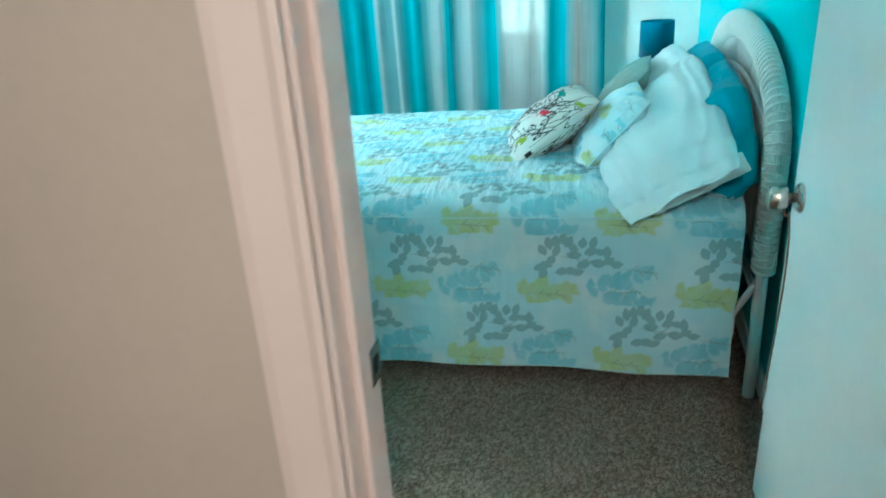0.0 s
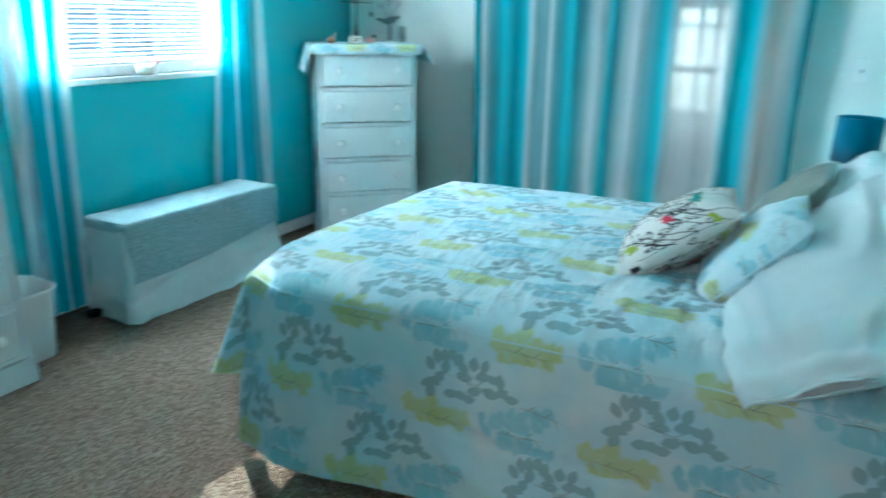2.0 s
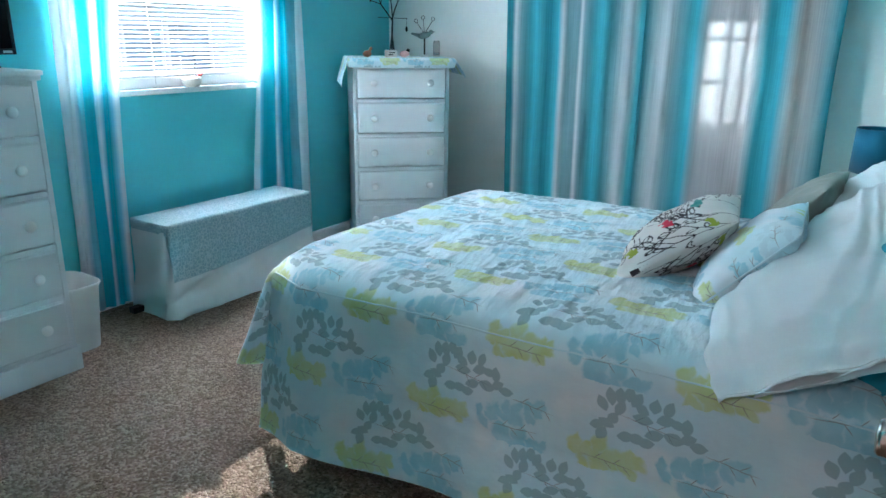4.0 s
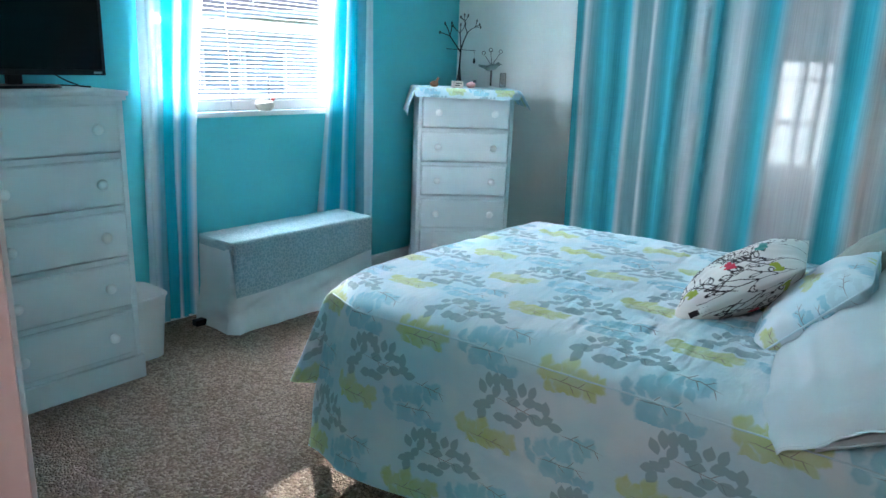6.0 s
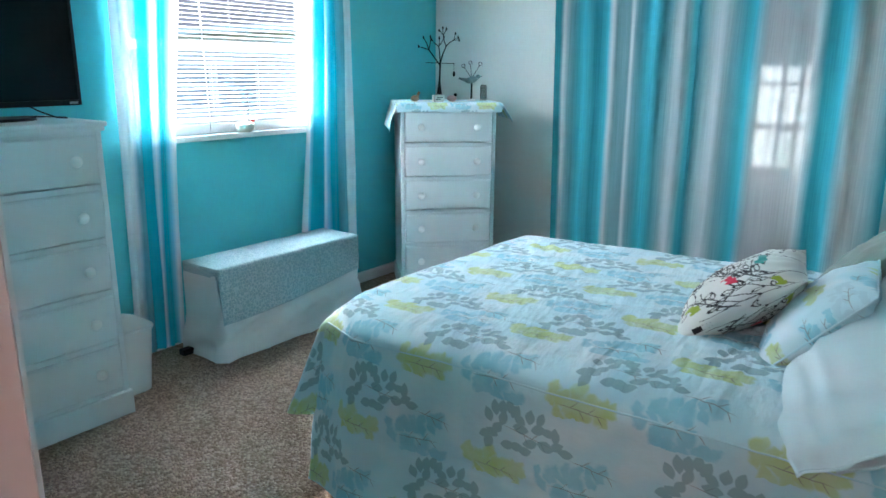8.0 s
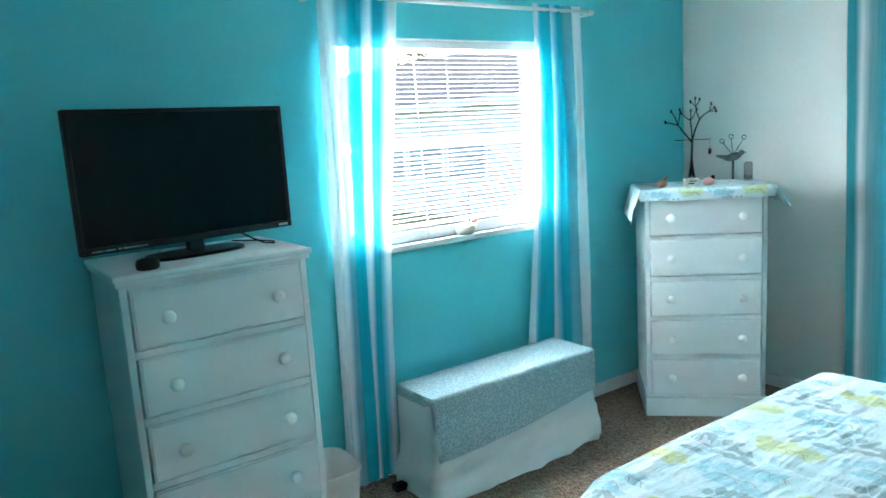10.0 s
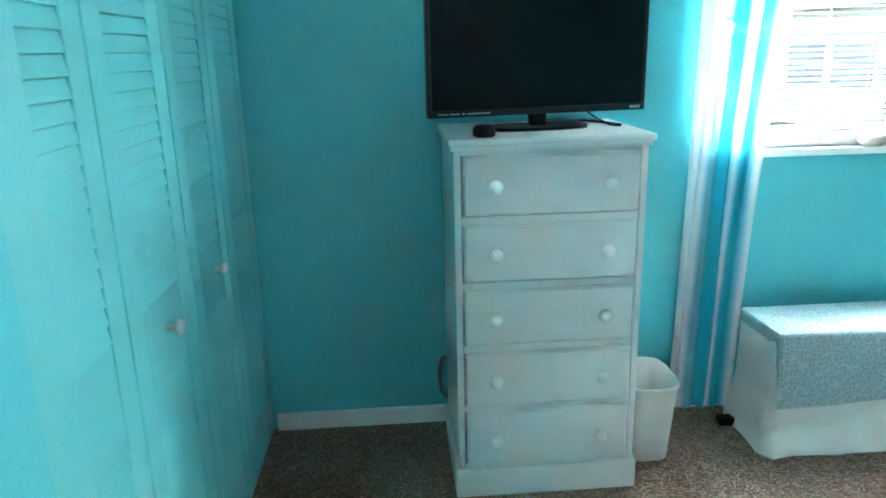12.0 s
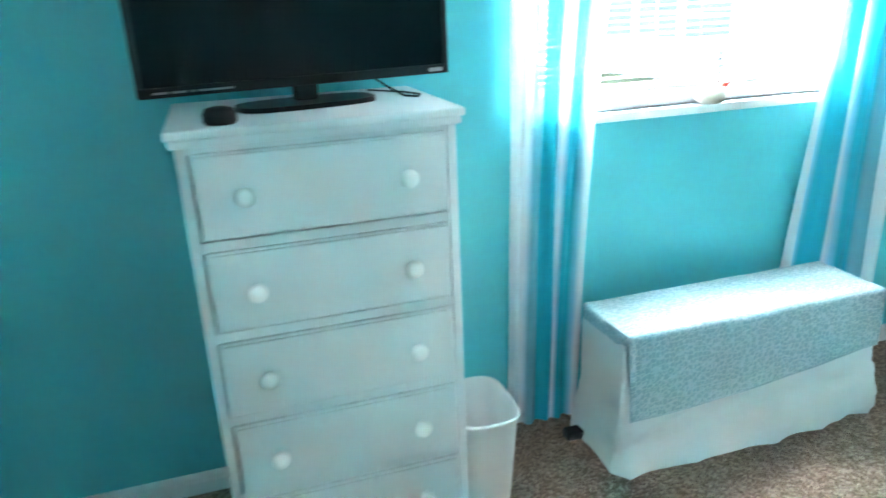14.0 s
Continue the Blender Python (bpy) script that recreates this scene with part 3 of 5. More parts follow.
def leafy_print(name, tile=0.49, stretch=(1, 1, 1), crease=9.0, amount=0.25, ruched=0.0, ink=0.66):
    """White cotton printed with grey leaf sprays, brown twigs and blurred patches of lime and sky blue."""
    m, n, l, p = nodes_of(name)
    v = coords(n, l, "UV")
    base = (0.61, 0.73, 0.77)
    k = tile / 0.49
    blur, bent = warped(n, l, v, 30 / k, 0.034 * k), warped(n, l, v, 30 / k, 0.008 * k)
    rnd = random.Random(11)

    def leaves(stem, size, wide):
        """Blurred leaves in pairs along bent stems (x, y, length, degrees)."""
        out = []
        for x, y, ln, deg in stem:
            m = max(2, round(ln / (size * 1.1)))
            for q in range(m + 1):
                deg += rnd.uniform(-12, 12)
                for s in (1, -1):
                    g, a = deg + s * rnd.uniform(25, 75), size * rnd.uniform(0.75, 1.2)
                    o = rnd.uniform(0.4, 0.95) * a
                    out.append((k * (x + o * math.cos(radians(g))), k * (y + o * math.sin(radians(g))), k * a, k * a * wide, g))
                x, y = x + ln / m * math.cos(radians(deg)), y + ln / m * math.sin(radians(deg))
        return out

    # one grey spray: leaf places in millimetres, and the way each leaf points
    spray = ((-118, 15, 118), (-96, 40, 100), (-72, 47, 92), (-48, 57, 84), (-30, 46, 62), (-16, 26, 150), (16, 42, 82), (50, 44, 72), (-12, 0, 178), (44, 14, 22), (74, 12, 4), (-128, -46, 205), (-104, -36, 160), (-88, -18, 62), (-116, -68, 245),
             (-52, -60, 192), (-24, -58, 14), (2, -62, 18), (68, -28, 352), (96, 11, 92), (102, -18, 28), (128, -30, 6), (-70, 14, 250), (20, -34, 200))
    sprays = [(k * (x * 0.00094 - 0.03), k * (y * 0.00098 + 0.052), k * 0.0225 * rnd.uniform(0.88, 1.12), k * 0.0140 * rnd.uniform(0.9, 1.1), g) for x, y, g in spray]
    sprays += [(k * (x * 0.00094 - 0.03 + 0.010 * math.cos(radians(g))), k * (y * 0.00098 + 0.052 + 0.010 * math.sin(radians(g))), k * 0.0130, k * 0.0062, g) for x, y, g in spray[::3]]
    blots_b = leaves([(0.01, -0.060, 0.17, 6), (0.06, -0.094, 0.13, -8)], 0.027, 0.66)
    blots_y = leaves([(-0.21, -0.072, 0.15, 2), (-0.19, -0.100, 0.13, 0)], 0.027, 0.66)
    twigs = []
    for x, y, ln, deg in ((-0.09, 0.047, 0.13, -8), (0.11, 0.010, 0.11, -8), (-0.18, -0.090, 0.12, -3), (0.05, -0.078, 0.13, 4)):
        dx, dy = math.cos(radians(deg)), math.sin(radians(deg))
        twigs.append((k * (x + dx * ln / 2), k * (y + dy * ln / 2), k * ln / 2, 0.0012, deg))
        for q, s in ((0.25, 1), (0.45, -1), (0.65, 1), (0.85, -1)):
            g = deg + s * 48
            twigs.append((k * (x + dx * ln * q + 0.012 * math.cos(radians(g))), k * (y + dy * ln * q + 0.012 * math.sin(radians(g))), k * 0.014, 0.0011, g))
    col = mix_of(n, l, soft_mask(n, l, noise_of(n, l, v, 5.0, 2), 0.46, 0.62), base, (0.50, 0.69, 0.75))
    tv, tb = tile_vec(n, l, bent, tile), tile_vec(n, l, blur, tile)
    # the washes are uneven, like watercolour
    wash = math_of(n, l, "MULTIPLY_ADD", noise_of(n, l, v, 14 / k, 3), 1.1, 0.22)
    col = mix_of(n, l, math_of(n, l, "MULTIPLY", soft_mask(n, l, ellipse_field(n, l, tb, blots_b, True), 0.6, 1.35), wash), col, (0.25, 0.54, 0.65))
    col = mix_of(n, l, math_of(n, l, "MULTIPLY", soft_mask(n, l, ellipse_field(n, l, tb, blots_y, True), 0.6, 1.35), wash), col, (0.47, 0.57, 0.22))
    col = mix_of(n, l, math_of(n, l, "MULTIPLY", soft_mask(n, l, ellipse_field(n, l, tv, twigs), 0.8, 1.3), 0.75), col, (0.25, 0.23, 0.23))
    col = mix_of(n, l, math_of(n, l, "MULTIPLY", soft_mask(n, l, ellipse_field(n, l, tv, sprays, True), 0.88, 1.10), ink), col, (0.18, 0.31, 0.36))
    l.new(col, p.inputs["Base Color"])
    cloth_finish(n, l, p, v, 700, crease, amount, stretch)
    if ruched:
        # gathered rows of stitching on the top; the hanging side panel stays smooth
        mp = n.new("ShaderNodeMapping")
        mp.inputs["Scale"].default_value, mp.inputs["Rotation"].default_value = (30, 7, 1), (0, 0, radians(18))
        l.new(v, mp.inputs[0])
        sp = n.new("ShaderNodeSeparateXYZ")
        l.new(v, sp.inputs[0])
        on = math_of(n, l, "SUBTRACT", 1.0, soft_mask(n, l, sp.outputs[1], 0.19, 0.27))
        h = math_of(n, l, "MULTIPLY", noise_of(n, l, mp.outputs[0], 1.0, 3, 0.5), math_of(n, l, "MULTIPLY_ADD", on, 1.0, 0.10))
        bp = n.new("ShaderNodeBump")
        bp.inputs["Strength"].default_value, bp.inputs["Distance"].default_value = ruched, 0.065
        l.new(h, bp.inputs["Height"])
        old = p.inputs["Normal"].links[0].from_socket
        l.new(old, bp.inputs["Normal"])
        l.new(bp.outputs[0], p.inputs["Normal"])
    return m


def print_cloth(name):
    """Cotton whose print is held in the mesh's colour layer."""
    m, n, l, p = nodes_of(name)
    a = n.new("ShaderNodeVertexColor")
    a.layer_name = "print"
    l.new(a.outputs["Color"], p.inputs["Base Color"])
    cloth_finish(n, l, p, coords(n, l, "UV"), 700, 10, 0.25)
    return m


def branch_colours(xy):
    """Colours of the branch print at points xy (metres): black twigs, leaf outlines, a few birds."""
    rnd = random.Random(21)
    col = np.tile(np.array((0.62, 0.63, 0.60)), (len(xy), 1))

    def stroke(x, y, a, bb, deg, colour, ring=False):
        t = radians(deg)
        dx, dy = xy[:, 0] - x, xy[:, 1] - y
        r = np.hypot((dx * math.cos(t) + dy * math.sin(t)) / a, (dy * math.cos(t) - dx * math.sin(t)) / bb)
        hit = (r < 1) & (r > 0.62) if ring else r < 1
        col[hit] = colour

    ink = (0.02, 0.02, 0.025)

    def twig(x, y, a, ln, depth):
        for k in range(4):
            nx, ny = x + ln / 4 * math.cos(radians(a)), y + ln / 4 * math.sin(radians(a))
            stroke((x + nx) / 2, (y + ny) / 2, ln / 7, 0.0016 + 0.0006 * depth, a, ink)
            if depth and k:
                for s in (1, -1):
                    if rnd.random() < 0.72:
                        twig(nx, ny, a + s * rnd.uniform(28, 52), ln * rnd.uniform(0.35, 0.6), depth - 1)
            elif rnd.random() < 0.45:
                s = rnd.choice((1, -1)) * rnd.uniform(30, 60)
                stroke(nx + 0.016 * math.cos(radians(a + s)), ny + 0.016 * math.sin(radians(a + s)), 0.015, 0.0065, a + s, ink, True)
            x, y, a = nx, ny, a + rnd.uniform(-14, 14)

    for gx in range(5):
        for gy in range(5):
            x, y = -0.20 + 0.095 * gx + rnd.uniform(-0.03, 0.03), -0.20 + 0.085 * gy + rnd.uniform(-0.03, 0.03)
            twig(x, y, rnd.choice((35, 60, 85)) + rnd.uniform(-15, 15), rnd.uniform(0.13, 0.19), 1)
    for x, y, deg, s, c in ((-0.085, -0.005, 20, 0.72, (0.55, 0.01, 0.05)), (-0.03, -0.075, -12, 0.85, (0.0, 0.22, 0.20)), (-0.12, 0.085, 30, 0.9, (0.28, 0.36, 0.03)), (-0.16, -0.10, 10, 0.8, (0.28, 0.36, 0.03)),
                            (0.15, 0.02, 40, 0.9, (0.0, 0.20, 0.20)), (0.10, 0.16, 20, 0.9, (0.0, 0.22, 0.20)), (-0.03, 0.17, 10, 0.8, (0.50, 0.25, 0.03))):
        for ox, oy, a, bb, dd in ((0, 0, 0.028, 0.010, 0), (0.022, 0.008, 0.012, 0.009, 30), (-0.024, 0.004, 0.018, 0.008, 50), (-0.022, -0.006, 0.016, 0.007, -30)):
            t = radians(deg)
            stroke(x + s * (ox * math.cos(t) - oy * math.sin(t)), y + s * (ox * math.sin(t) + oy * math.cos(t)), s * a, s * bb, deg + dd, c)
    return col


BRANCH = print_cloth("branch_print_cotton")


def plain_cloth(name, colour, var=0.08, weave=700, crease=9, amount=0.3, stretch=(1, 1, 1), kind="UV"):
    m, n, l, p = nodes_of(name)
    v = coords(n, l, kind)
    c1 = noise_of(n, l, v, 6)
    c2 = noise_of(n, l, v, 420, 2)
    lo, hi = tuple(x * (1 - var) for x in colour), tuple(min(1, x * (1 + var)) for x in colour)
    l.new(mix_of(n, l, 0.5, ramp_of(n, l, c1, [(0.3, lo), (0.7, hi)]), ramp_of(n, l, c2, [(0.3, lo), (0.7, hi)])), p.inputs["Base Color"])
    cloth_finish(n, l, p, v, weave, crease, amount, stretch)
    return m


def striped_voile(name, stops, sheer, glow=0.35):
    """Curtain voile with soft vertical stripes; u of the UVs runs over the stripes. sheer: how much is seen through, over u."""
    m, n, l, p = nodes_of(name)
    v = coords(n, l, "UV")
    sp = n.new("ShaderNodeSeparateXYZ")
    l.new(warped(n, l, v, 5, 0.006), sp.inputs[0])
    col = ramp_of(n, l, sp.outputs[0], stops)
    slub = noise_of(n, l, coords(n, l, "UV", (300, 5, 1)), 1.0, 3)
    col = mix_of(n, l, 0.34, col, ramp_of(n, l, slub, [(0.3, (0.25, 0.3, 0.32)), (0.7, (0.85, 0.9, 0.9))]), "SOFT_LIGHT")
    l.new(col, p.inputs["Base Color"])
    p.inputs["Roughness"].default_value, p.inputs["Specular IOR Level"].default_value = 0.7, 0.2
    bump_of(n, l, p, slub, 0.15, 0.004)
    tr, tp = n.new("ShaderNodeBsdfTranslucent"), n.new("ShaderNodeBsdfTransparent")
    l.new(col, tr.inputs[0])
    a, b = n.new("ShaderNodeMixShader"), n.new("ShaderNodeMixShader")
    a.inputs[0].default_value = glow
    l.new(p.outputs[0], a.inputs[1])
    l.new(tr.outputs[0], a.inputs[2])
    l.new(ramp_of(n, l, sp.outputs[0], [(q, (w, w, w)) for q, w in sheer]), b.inputs[0])
    l.new(a.outputs[0], b.inputs[1])
    l.new(tp.outputs[0], b.inputs[2])
    l.new(b.outputs[0], n["Material Output"].inputs[0])
    return m


LEAFY = leafy_print("leafy_print_comforter", 0.49, (1.0, 1.0, 1), 14, 0.35, 0.48)
LEAFY_S = leafy_print("leafy_print_small", 0.30, (1, 1, 1), 9, 0.2)
LEAFY_C = leafy_print("leafy_print_cushion", 0.31, (1, 1, 1), 9, 0.2, 0.0, 0.16)
WHITE_CASE = plain_cloth("pale_blue_white_cotton", (0.58, 0.70, 0.73), 0.04, 700, 7, 0.5)
TEAL_CASE = plain_cloth("deep_teal_cotton", (0.015, 0.27, 0.38), 0.08, 700, 7, 0.4)
SAGE = plain_cloth("sage_grey_cotton", (0.21, 0.27, 0.24), 0.08, 700, 7, 0.35)
SKIRT = plain_cloth("white_skirt_cotton", (0.66, 0.72, 0.72), 0.05, 700, 6, 0.5)
SHADE = plain_cloth("deep_blue_lampshade", (0.01, 0.15, 0.25), 0.08, 900, 20, 0.1, kind="Object")
MATTRESS = plain_cloth("white_ticking", (0.70, 0.72, 0.70), 0.06, 500, 12, 0.2, kind="Object")

DK, TL, CY, WH, GR, BE, PK = (0.020, 0.23, 0.28), (0.042, 0.29, 0.34), (0.06, 0.44, 0.55), (0.52, 0.59, 0.60), (0.15, 0.30, 0.33), (0.52, 0.45, 0.41), (0.52, 0.52, 0.52)
SW, LT, SC = (0.76, 0.84, 0.87), (0.22, 0.60, 0.74), (0.012, 0.42, 0.55)
BACK_STRIPES = striped_voile("striped_voile_long", [(0.0, TL), (0.018, DK), (0.032, WH), (0.055, GR), (0.085, TL), (0.105, CY), (0.125, TL), (0.155, DK), (0.185, CY), (0.198, WH), (0.212, GR), (0.250, GR), (0.262, WH), (0.275, GR), (0.305, TL), (0.325, CY), (0.345, TL), (0.375, GR), (0.412, WH), (0.440, TL),
                             (0.46, DK), (0.480, GR), (0.530, WH), (0.562, GR), (0.600, TL), (0.620, CY), (0.655, PK), (0.780, PK), (0.815, TL), (0.860, CY), (0.905, BE), (1.0, TL)],
                             [(0.0, 0.0), (0.63, 0.0), (0.65, 0.34), (0.775, 0.34), (0.79, 0.0), (1.0, 0.0)], 0.28)
SIDE_STRIPES = striped_voile("striped_voile_window", [(0.0, SW), (0.17, SW), (0.22, LT), (0.33, LT), (0.37, SC), (0.52, SC), (0.56, LT), (0.62, SW), (0.66, SC), (0.82, SC), (0.87, LT), (0.91, SW), (1.0, SW)],
                             [(0.0, 0.06), (0.18, 0.08), (0.22, 0.30), (0.34, 0.30), (0.38, 0.02), (0.56, 0.03), (0.60, 0.10), (0.66, 0.03), (0.88, 0.04), (0.94, 0.14), (1.0, 0.18)], 0.13)


# ---- chests of drawers ----
def chest():
    """A white five-drawer chest; the front looks along -y."""
    d = thing("chest_of_drawers", "white painted wooden chest of five drawers with round knobs", "chest of drawers", group="matching chests")
    w, dp = 0.588, 0.46
    part("side", box((-w / 2, 0, 0.10), (-w / 2 + 0.022, dp, 1.172), 0.003), FURN, d)
    part("side", box((w / 2 - 0.022, 0, 0.10), (w / 2, dp, 1.172), 0.003), FURN, d)
    part("back", box((-w / 2 + 0.022, dp - 0.012, 0.10), (w / 2 - 0.022, dp - 0.002, 1.172)), FURN, d)
    part("plinth", box((-w / 2 - 0.010, -0.014, 0), (w / 2 + 0.010, dp, 0.103), 0.006, 2), FURN, d)
    bm = add_box(bmesh.new(), (-w / 2 - 0.016, -0.024, 1.178), (w / 2 + 0.016, dp + 0.004, 1.197), 0.007, 3)
    add_box(bm, (-w / 2 - 0.010, -0.014, 1.160), (w / 2 + 0.010, dp, 1.1785), 0.006, 2)
    part("top", bm, FURN, d)
    for k in range(6):
        z = 0.108 + k * 0.2095
        part("drawer_rail", box((-w / 2 + 0.022, 0.003, z - 0.012), (w / 2 - 0.022, 0.05, z + 0.014), 0.002), FURN, d)
    for k in range(5):
        z0, z1 = 0.127 + k * 0.2095, 0.309 + k * 0.2095
        bm = bmesh.new()
        add_box(bm, (-0.267, -0.008, z0), (0.267, 0.30, z1), 0.002)
        add_box(bm, (-0.262, -0.015, z0 + 0.005), (0.262, -0.0075, z1 - 0.005), 0.006, 2)
        dr = part("drawer", bm, FURN, d)
        for x in (-0.172, 0.172):
            bm = add_lathe(bmesh.new(), [(0.0, 0.0), (0.011, 0.0), (0.010, 0.007), (0.015, 0.012), (0.0205, 0.019), (0.0212, 0.024), (0.018, 0.031), (0.009, 0.035), (0.0, 0.0355)], pose(x, -0.015, (z0 + z1) / 2, 90), 18)
            part("knob", bm, KNOB, dr, "turned white wooden knob", True)
    return d


c1 = chest()
c1.matrix_world = pose(-2.385, 1.866, 0, 0, 0, 90)
c2 = copy_thing(c1, pose(-2.312, 4.288, 0, 0, 0, 45))
tagged(c1, "white painted five-drawer chest with a television on it")
tagged(c2, "white painted five-drawer chest set across the corner, runner on top")


# ---- television, remote-like box and cables on the chest ----
def television():
    ang = math.degrees(math.atan2(2.229 - 1.517, -2.653 + 2.536))
    t = thing("television", "black flat screen television, switched off", "television", pose(-2.592, 1.871, 1.197, 0, 0, ang))
    w, z0, z1 = 0.3665, 0.047, 0.482
    bm = add_box(bmesh.new(), (-w, 0.0, z0), (w, 0.028, z1), 0.005, 2)
    add_box(bm, (-w * 0.7, 0.026, z0 + 0.05), (w * 0.7, 0.06, z1 - 0.09), 0.012, 2)
    part("casing", bm, BLACK, t)
    bm = bmesh.new()
    for lo, hi in (((-w, -0.006, z1 - 0.013), (w, 0.002, z1)), ((-w, -0.006, z0), (w, 0.002, z0 + 0.022)), ((-w, -0.006, z0 + 0.022), (-w + 0.013, 0.002, z1 - 0.013)), ((w - 0.013, -0.006, z0 + 0.022), (w, 0.002, z1 - 0.013))):
        add_box(bm, lo, hi, 0.002)
    part("bezel", bm, BLACK, t, "glossy black bezel")
    part("screen", box((-w + 0.012, -0.0025, z0 + 0.021), (w - 0.012, 0.001, z1 - 0.012)), SCREEN, t, "dark glossy screen")
    part("neck", box((-0.028, 0.008, 0.012), (0.028, 0.034, z0 + 0.02), 0.004), BLACK, t)
    bm = bmesh.new()
    outline = [(0.165 * math.copysign(abs(math.cos(a)) ** 0.6, math.cos(a)), 0.02 + 0.085 * math.copysign(abs(math.sin(a)) ** 0.7, math.sin(a))) for a in [2 * math.pi * i / 36 for i in range(36)]]
    lo, hi = [bm.verts.new((x, y, 0.0)) for x, y in outline], [bm.verts.new((x * 0.985, y * 0.97, 0.011)) for x, y in outline]
    for i in range(36):
        bm.faces.new((lo[i], lo[(i + 1) % 36], hi[(i + 1) % 36], hi[i]))
    bm.faces.new(hi)
    bm.faces.new(lo[::-1])
    part("stand_foot", bm, BLACK, t, "glossy black oval foot")
    lg = paint("grey_badge", (0.30, 0.31, 0.32), 0.4, 0.05, 100, 0)
    part("badge", box((w - 0.055, -0.0068, z0 + 0.006), (w - 0.018, -0.0058, z0 + 0.015)), lg, t, "small grey maker's badge")
    for k, (a, b) in enumerate(((0.03, 0.062), (0.068, 0.10), (0.108, 0.118), (0.124, 0.20))):
        part("panel_mark", box((-w + a, -0.0068, z0 + 0.008), (-w + b, -0.0059, z0 + 0.0125)), lg, t)


television()
b = thing("media_box", "small black streaming box on the chest", "media box", pose(-2.415, 1.668, 1.197, 0, 0, 78))
bm = add_lathe(bmesh.new(), [(0.0, 0.0), (0.026, 0.0), (0.031, 0.006), (0.031, 0.022), (0.026, 0.032), (0.012, 0.036), (0.0, 0.036)], Matrix.Diagonal((1.1, 0.85, 1, 1)), 24)
part("body", bm, BLACK, b, "", True)
k = thing("television_cable", "thin black cable behind the television", "cable")
part("cable", add_tube(bmesh.new(), [(-2.745, 2.00, 1.30), (-2.70, 2.03, 1.255), (-2.64, 2.07, 1.222), (-2.585, 2.10, 1.203), (-2.57, 2.13, 1.201), (-2.61, 2.145, 1.201), (-2.68, 2.12, 1.201), (-2.78, 2.05, 1.201)], 0.0028, 6), BLACK, k, "", True)
CORD = paint("olive_grey_cord", (0.16, 0.20, 0.16), 0.5, 0.08, 120, 0.05)
k = thing("coiled_cord", "olive grey coiled cord behind the chest near the floor", "cord")
for j in range(3):
    part("loop", add_tube(bmesh.new(), [(XL + 0.022 + 0.007 * j, 1.562 + 0.022 * math.cos(a) + 0.004 * j, 0.205 + 0.085 * math.sin(a)) for a in span(0, 2 * math.pi, 20)[:-1]], 0.0032, 6, True), CORD, k, "", True)


# ---- waste bin ----
def bin_shape(bm, w, d, z, grow, r=0.35):
    pts = []
    for i in range(40):
        a = 2 * math.pi * i / 40
        e = 0.55
        pts.append(bm.verts.new((w / 2 * grow * math.copysign(abs(math.cos(a)) ** e, math.cos(a)), d / 2 * grow * math.copysign(abs(math.sin(a)) ** e, math.sin(a)), z)))
    return pts


def waste_bin():
    t = thing("waste_bin", "white plastic waste bin beside the chest", "waste bin", pose(-2.615, 2.275, 0.0, 0, 0, 0))
    w, d, h = 0.265, 0.195, 0.30
    bm = bmesh.new()
    rows = [bin_shape(bm, w, d, z, g) for z, g in ((0, 0.76), (0.004, 0.79), (h * 0.5, 0.89), (h - 0.018, 0.975), (h - 0.016, 1.0), (h, 1.02), (h + 0.002, 1.0), (h - 0.004, 0.975), (h * 0.5, 0.87), (0.008, 0.775))]
    for a, b in zip(rows, rows[1:]):
        for i in range(40):
            bm.faces.new((a[i], a[(i + 1) % 40], b[(i + 1) % 40], b[i]))
    bm.faces.new(rows[0][::-1])
    bm.faces.new(rows[-1])
    bmesh.ops.recalc_face_normals(bm, faces=bm.faces)
    part("bucket", bm, PLASTIC_W, t, "", True)
    edge = bmesh.new()
    ring = [v.co.copy() for v in bin_shape(edge, w, d, h - 0.002, 1.015)]
    edge.free()
    part("rim", add_tube(bmesh.new(), ring, 0.0045, 8, True), PLASTIC_W, t, "", True)


waste_bin()


# ---- curtains ----
def curtain(bm, pt, a0, a1, z0, z1, folds, amp, seed, nu=150, nv=30, gather=0.9, u0=0.0, u1=1.0):
    """A hanging panel. a0 and a1 give its two edges along the wall at height fraction f; pt(along, out, z) places it."""
    def fn(u, f):
        a = a0(f) + (a1(f) - a0(f)) * u
        ph = noise.noise((u * 3.1, seed, f * 0.6)) * 1.6
        wv = math.sin(2 * math.pi * folds * u + ph)
        wv = math.copysign(abs(wv) ** 0.8, wv)
        top = min(1.0, (1 - f) * 6 + 0.45)
        out = amp * top * wv + 0.012 * noise.noise((u * 7, seed + 4, f * 2.2))
        return pt(a + 0.010 * noise.noise((u * 9, seed + 9, f * 3)), out, z0 + (z1 - z0) * f)
    return add_grid(bm, fn, span(0, 1, nu), span(0, 1, nv), lambda u, f: (u0 + (u1 - u0) * u, f))


def thick(ob, t):
    md = ob.modifiers.new("cloth", "SOLIDIFY")
    md.thickness, md.offset = t, 0
    return ob


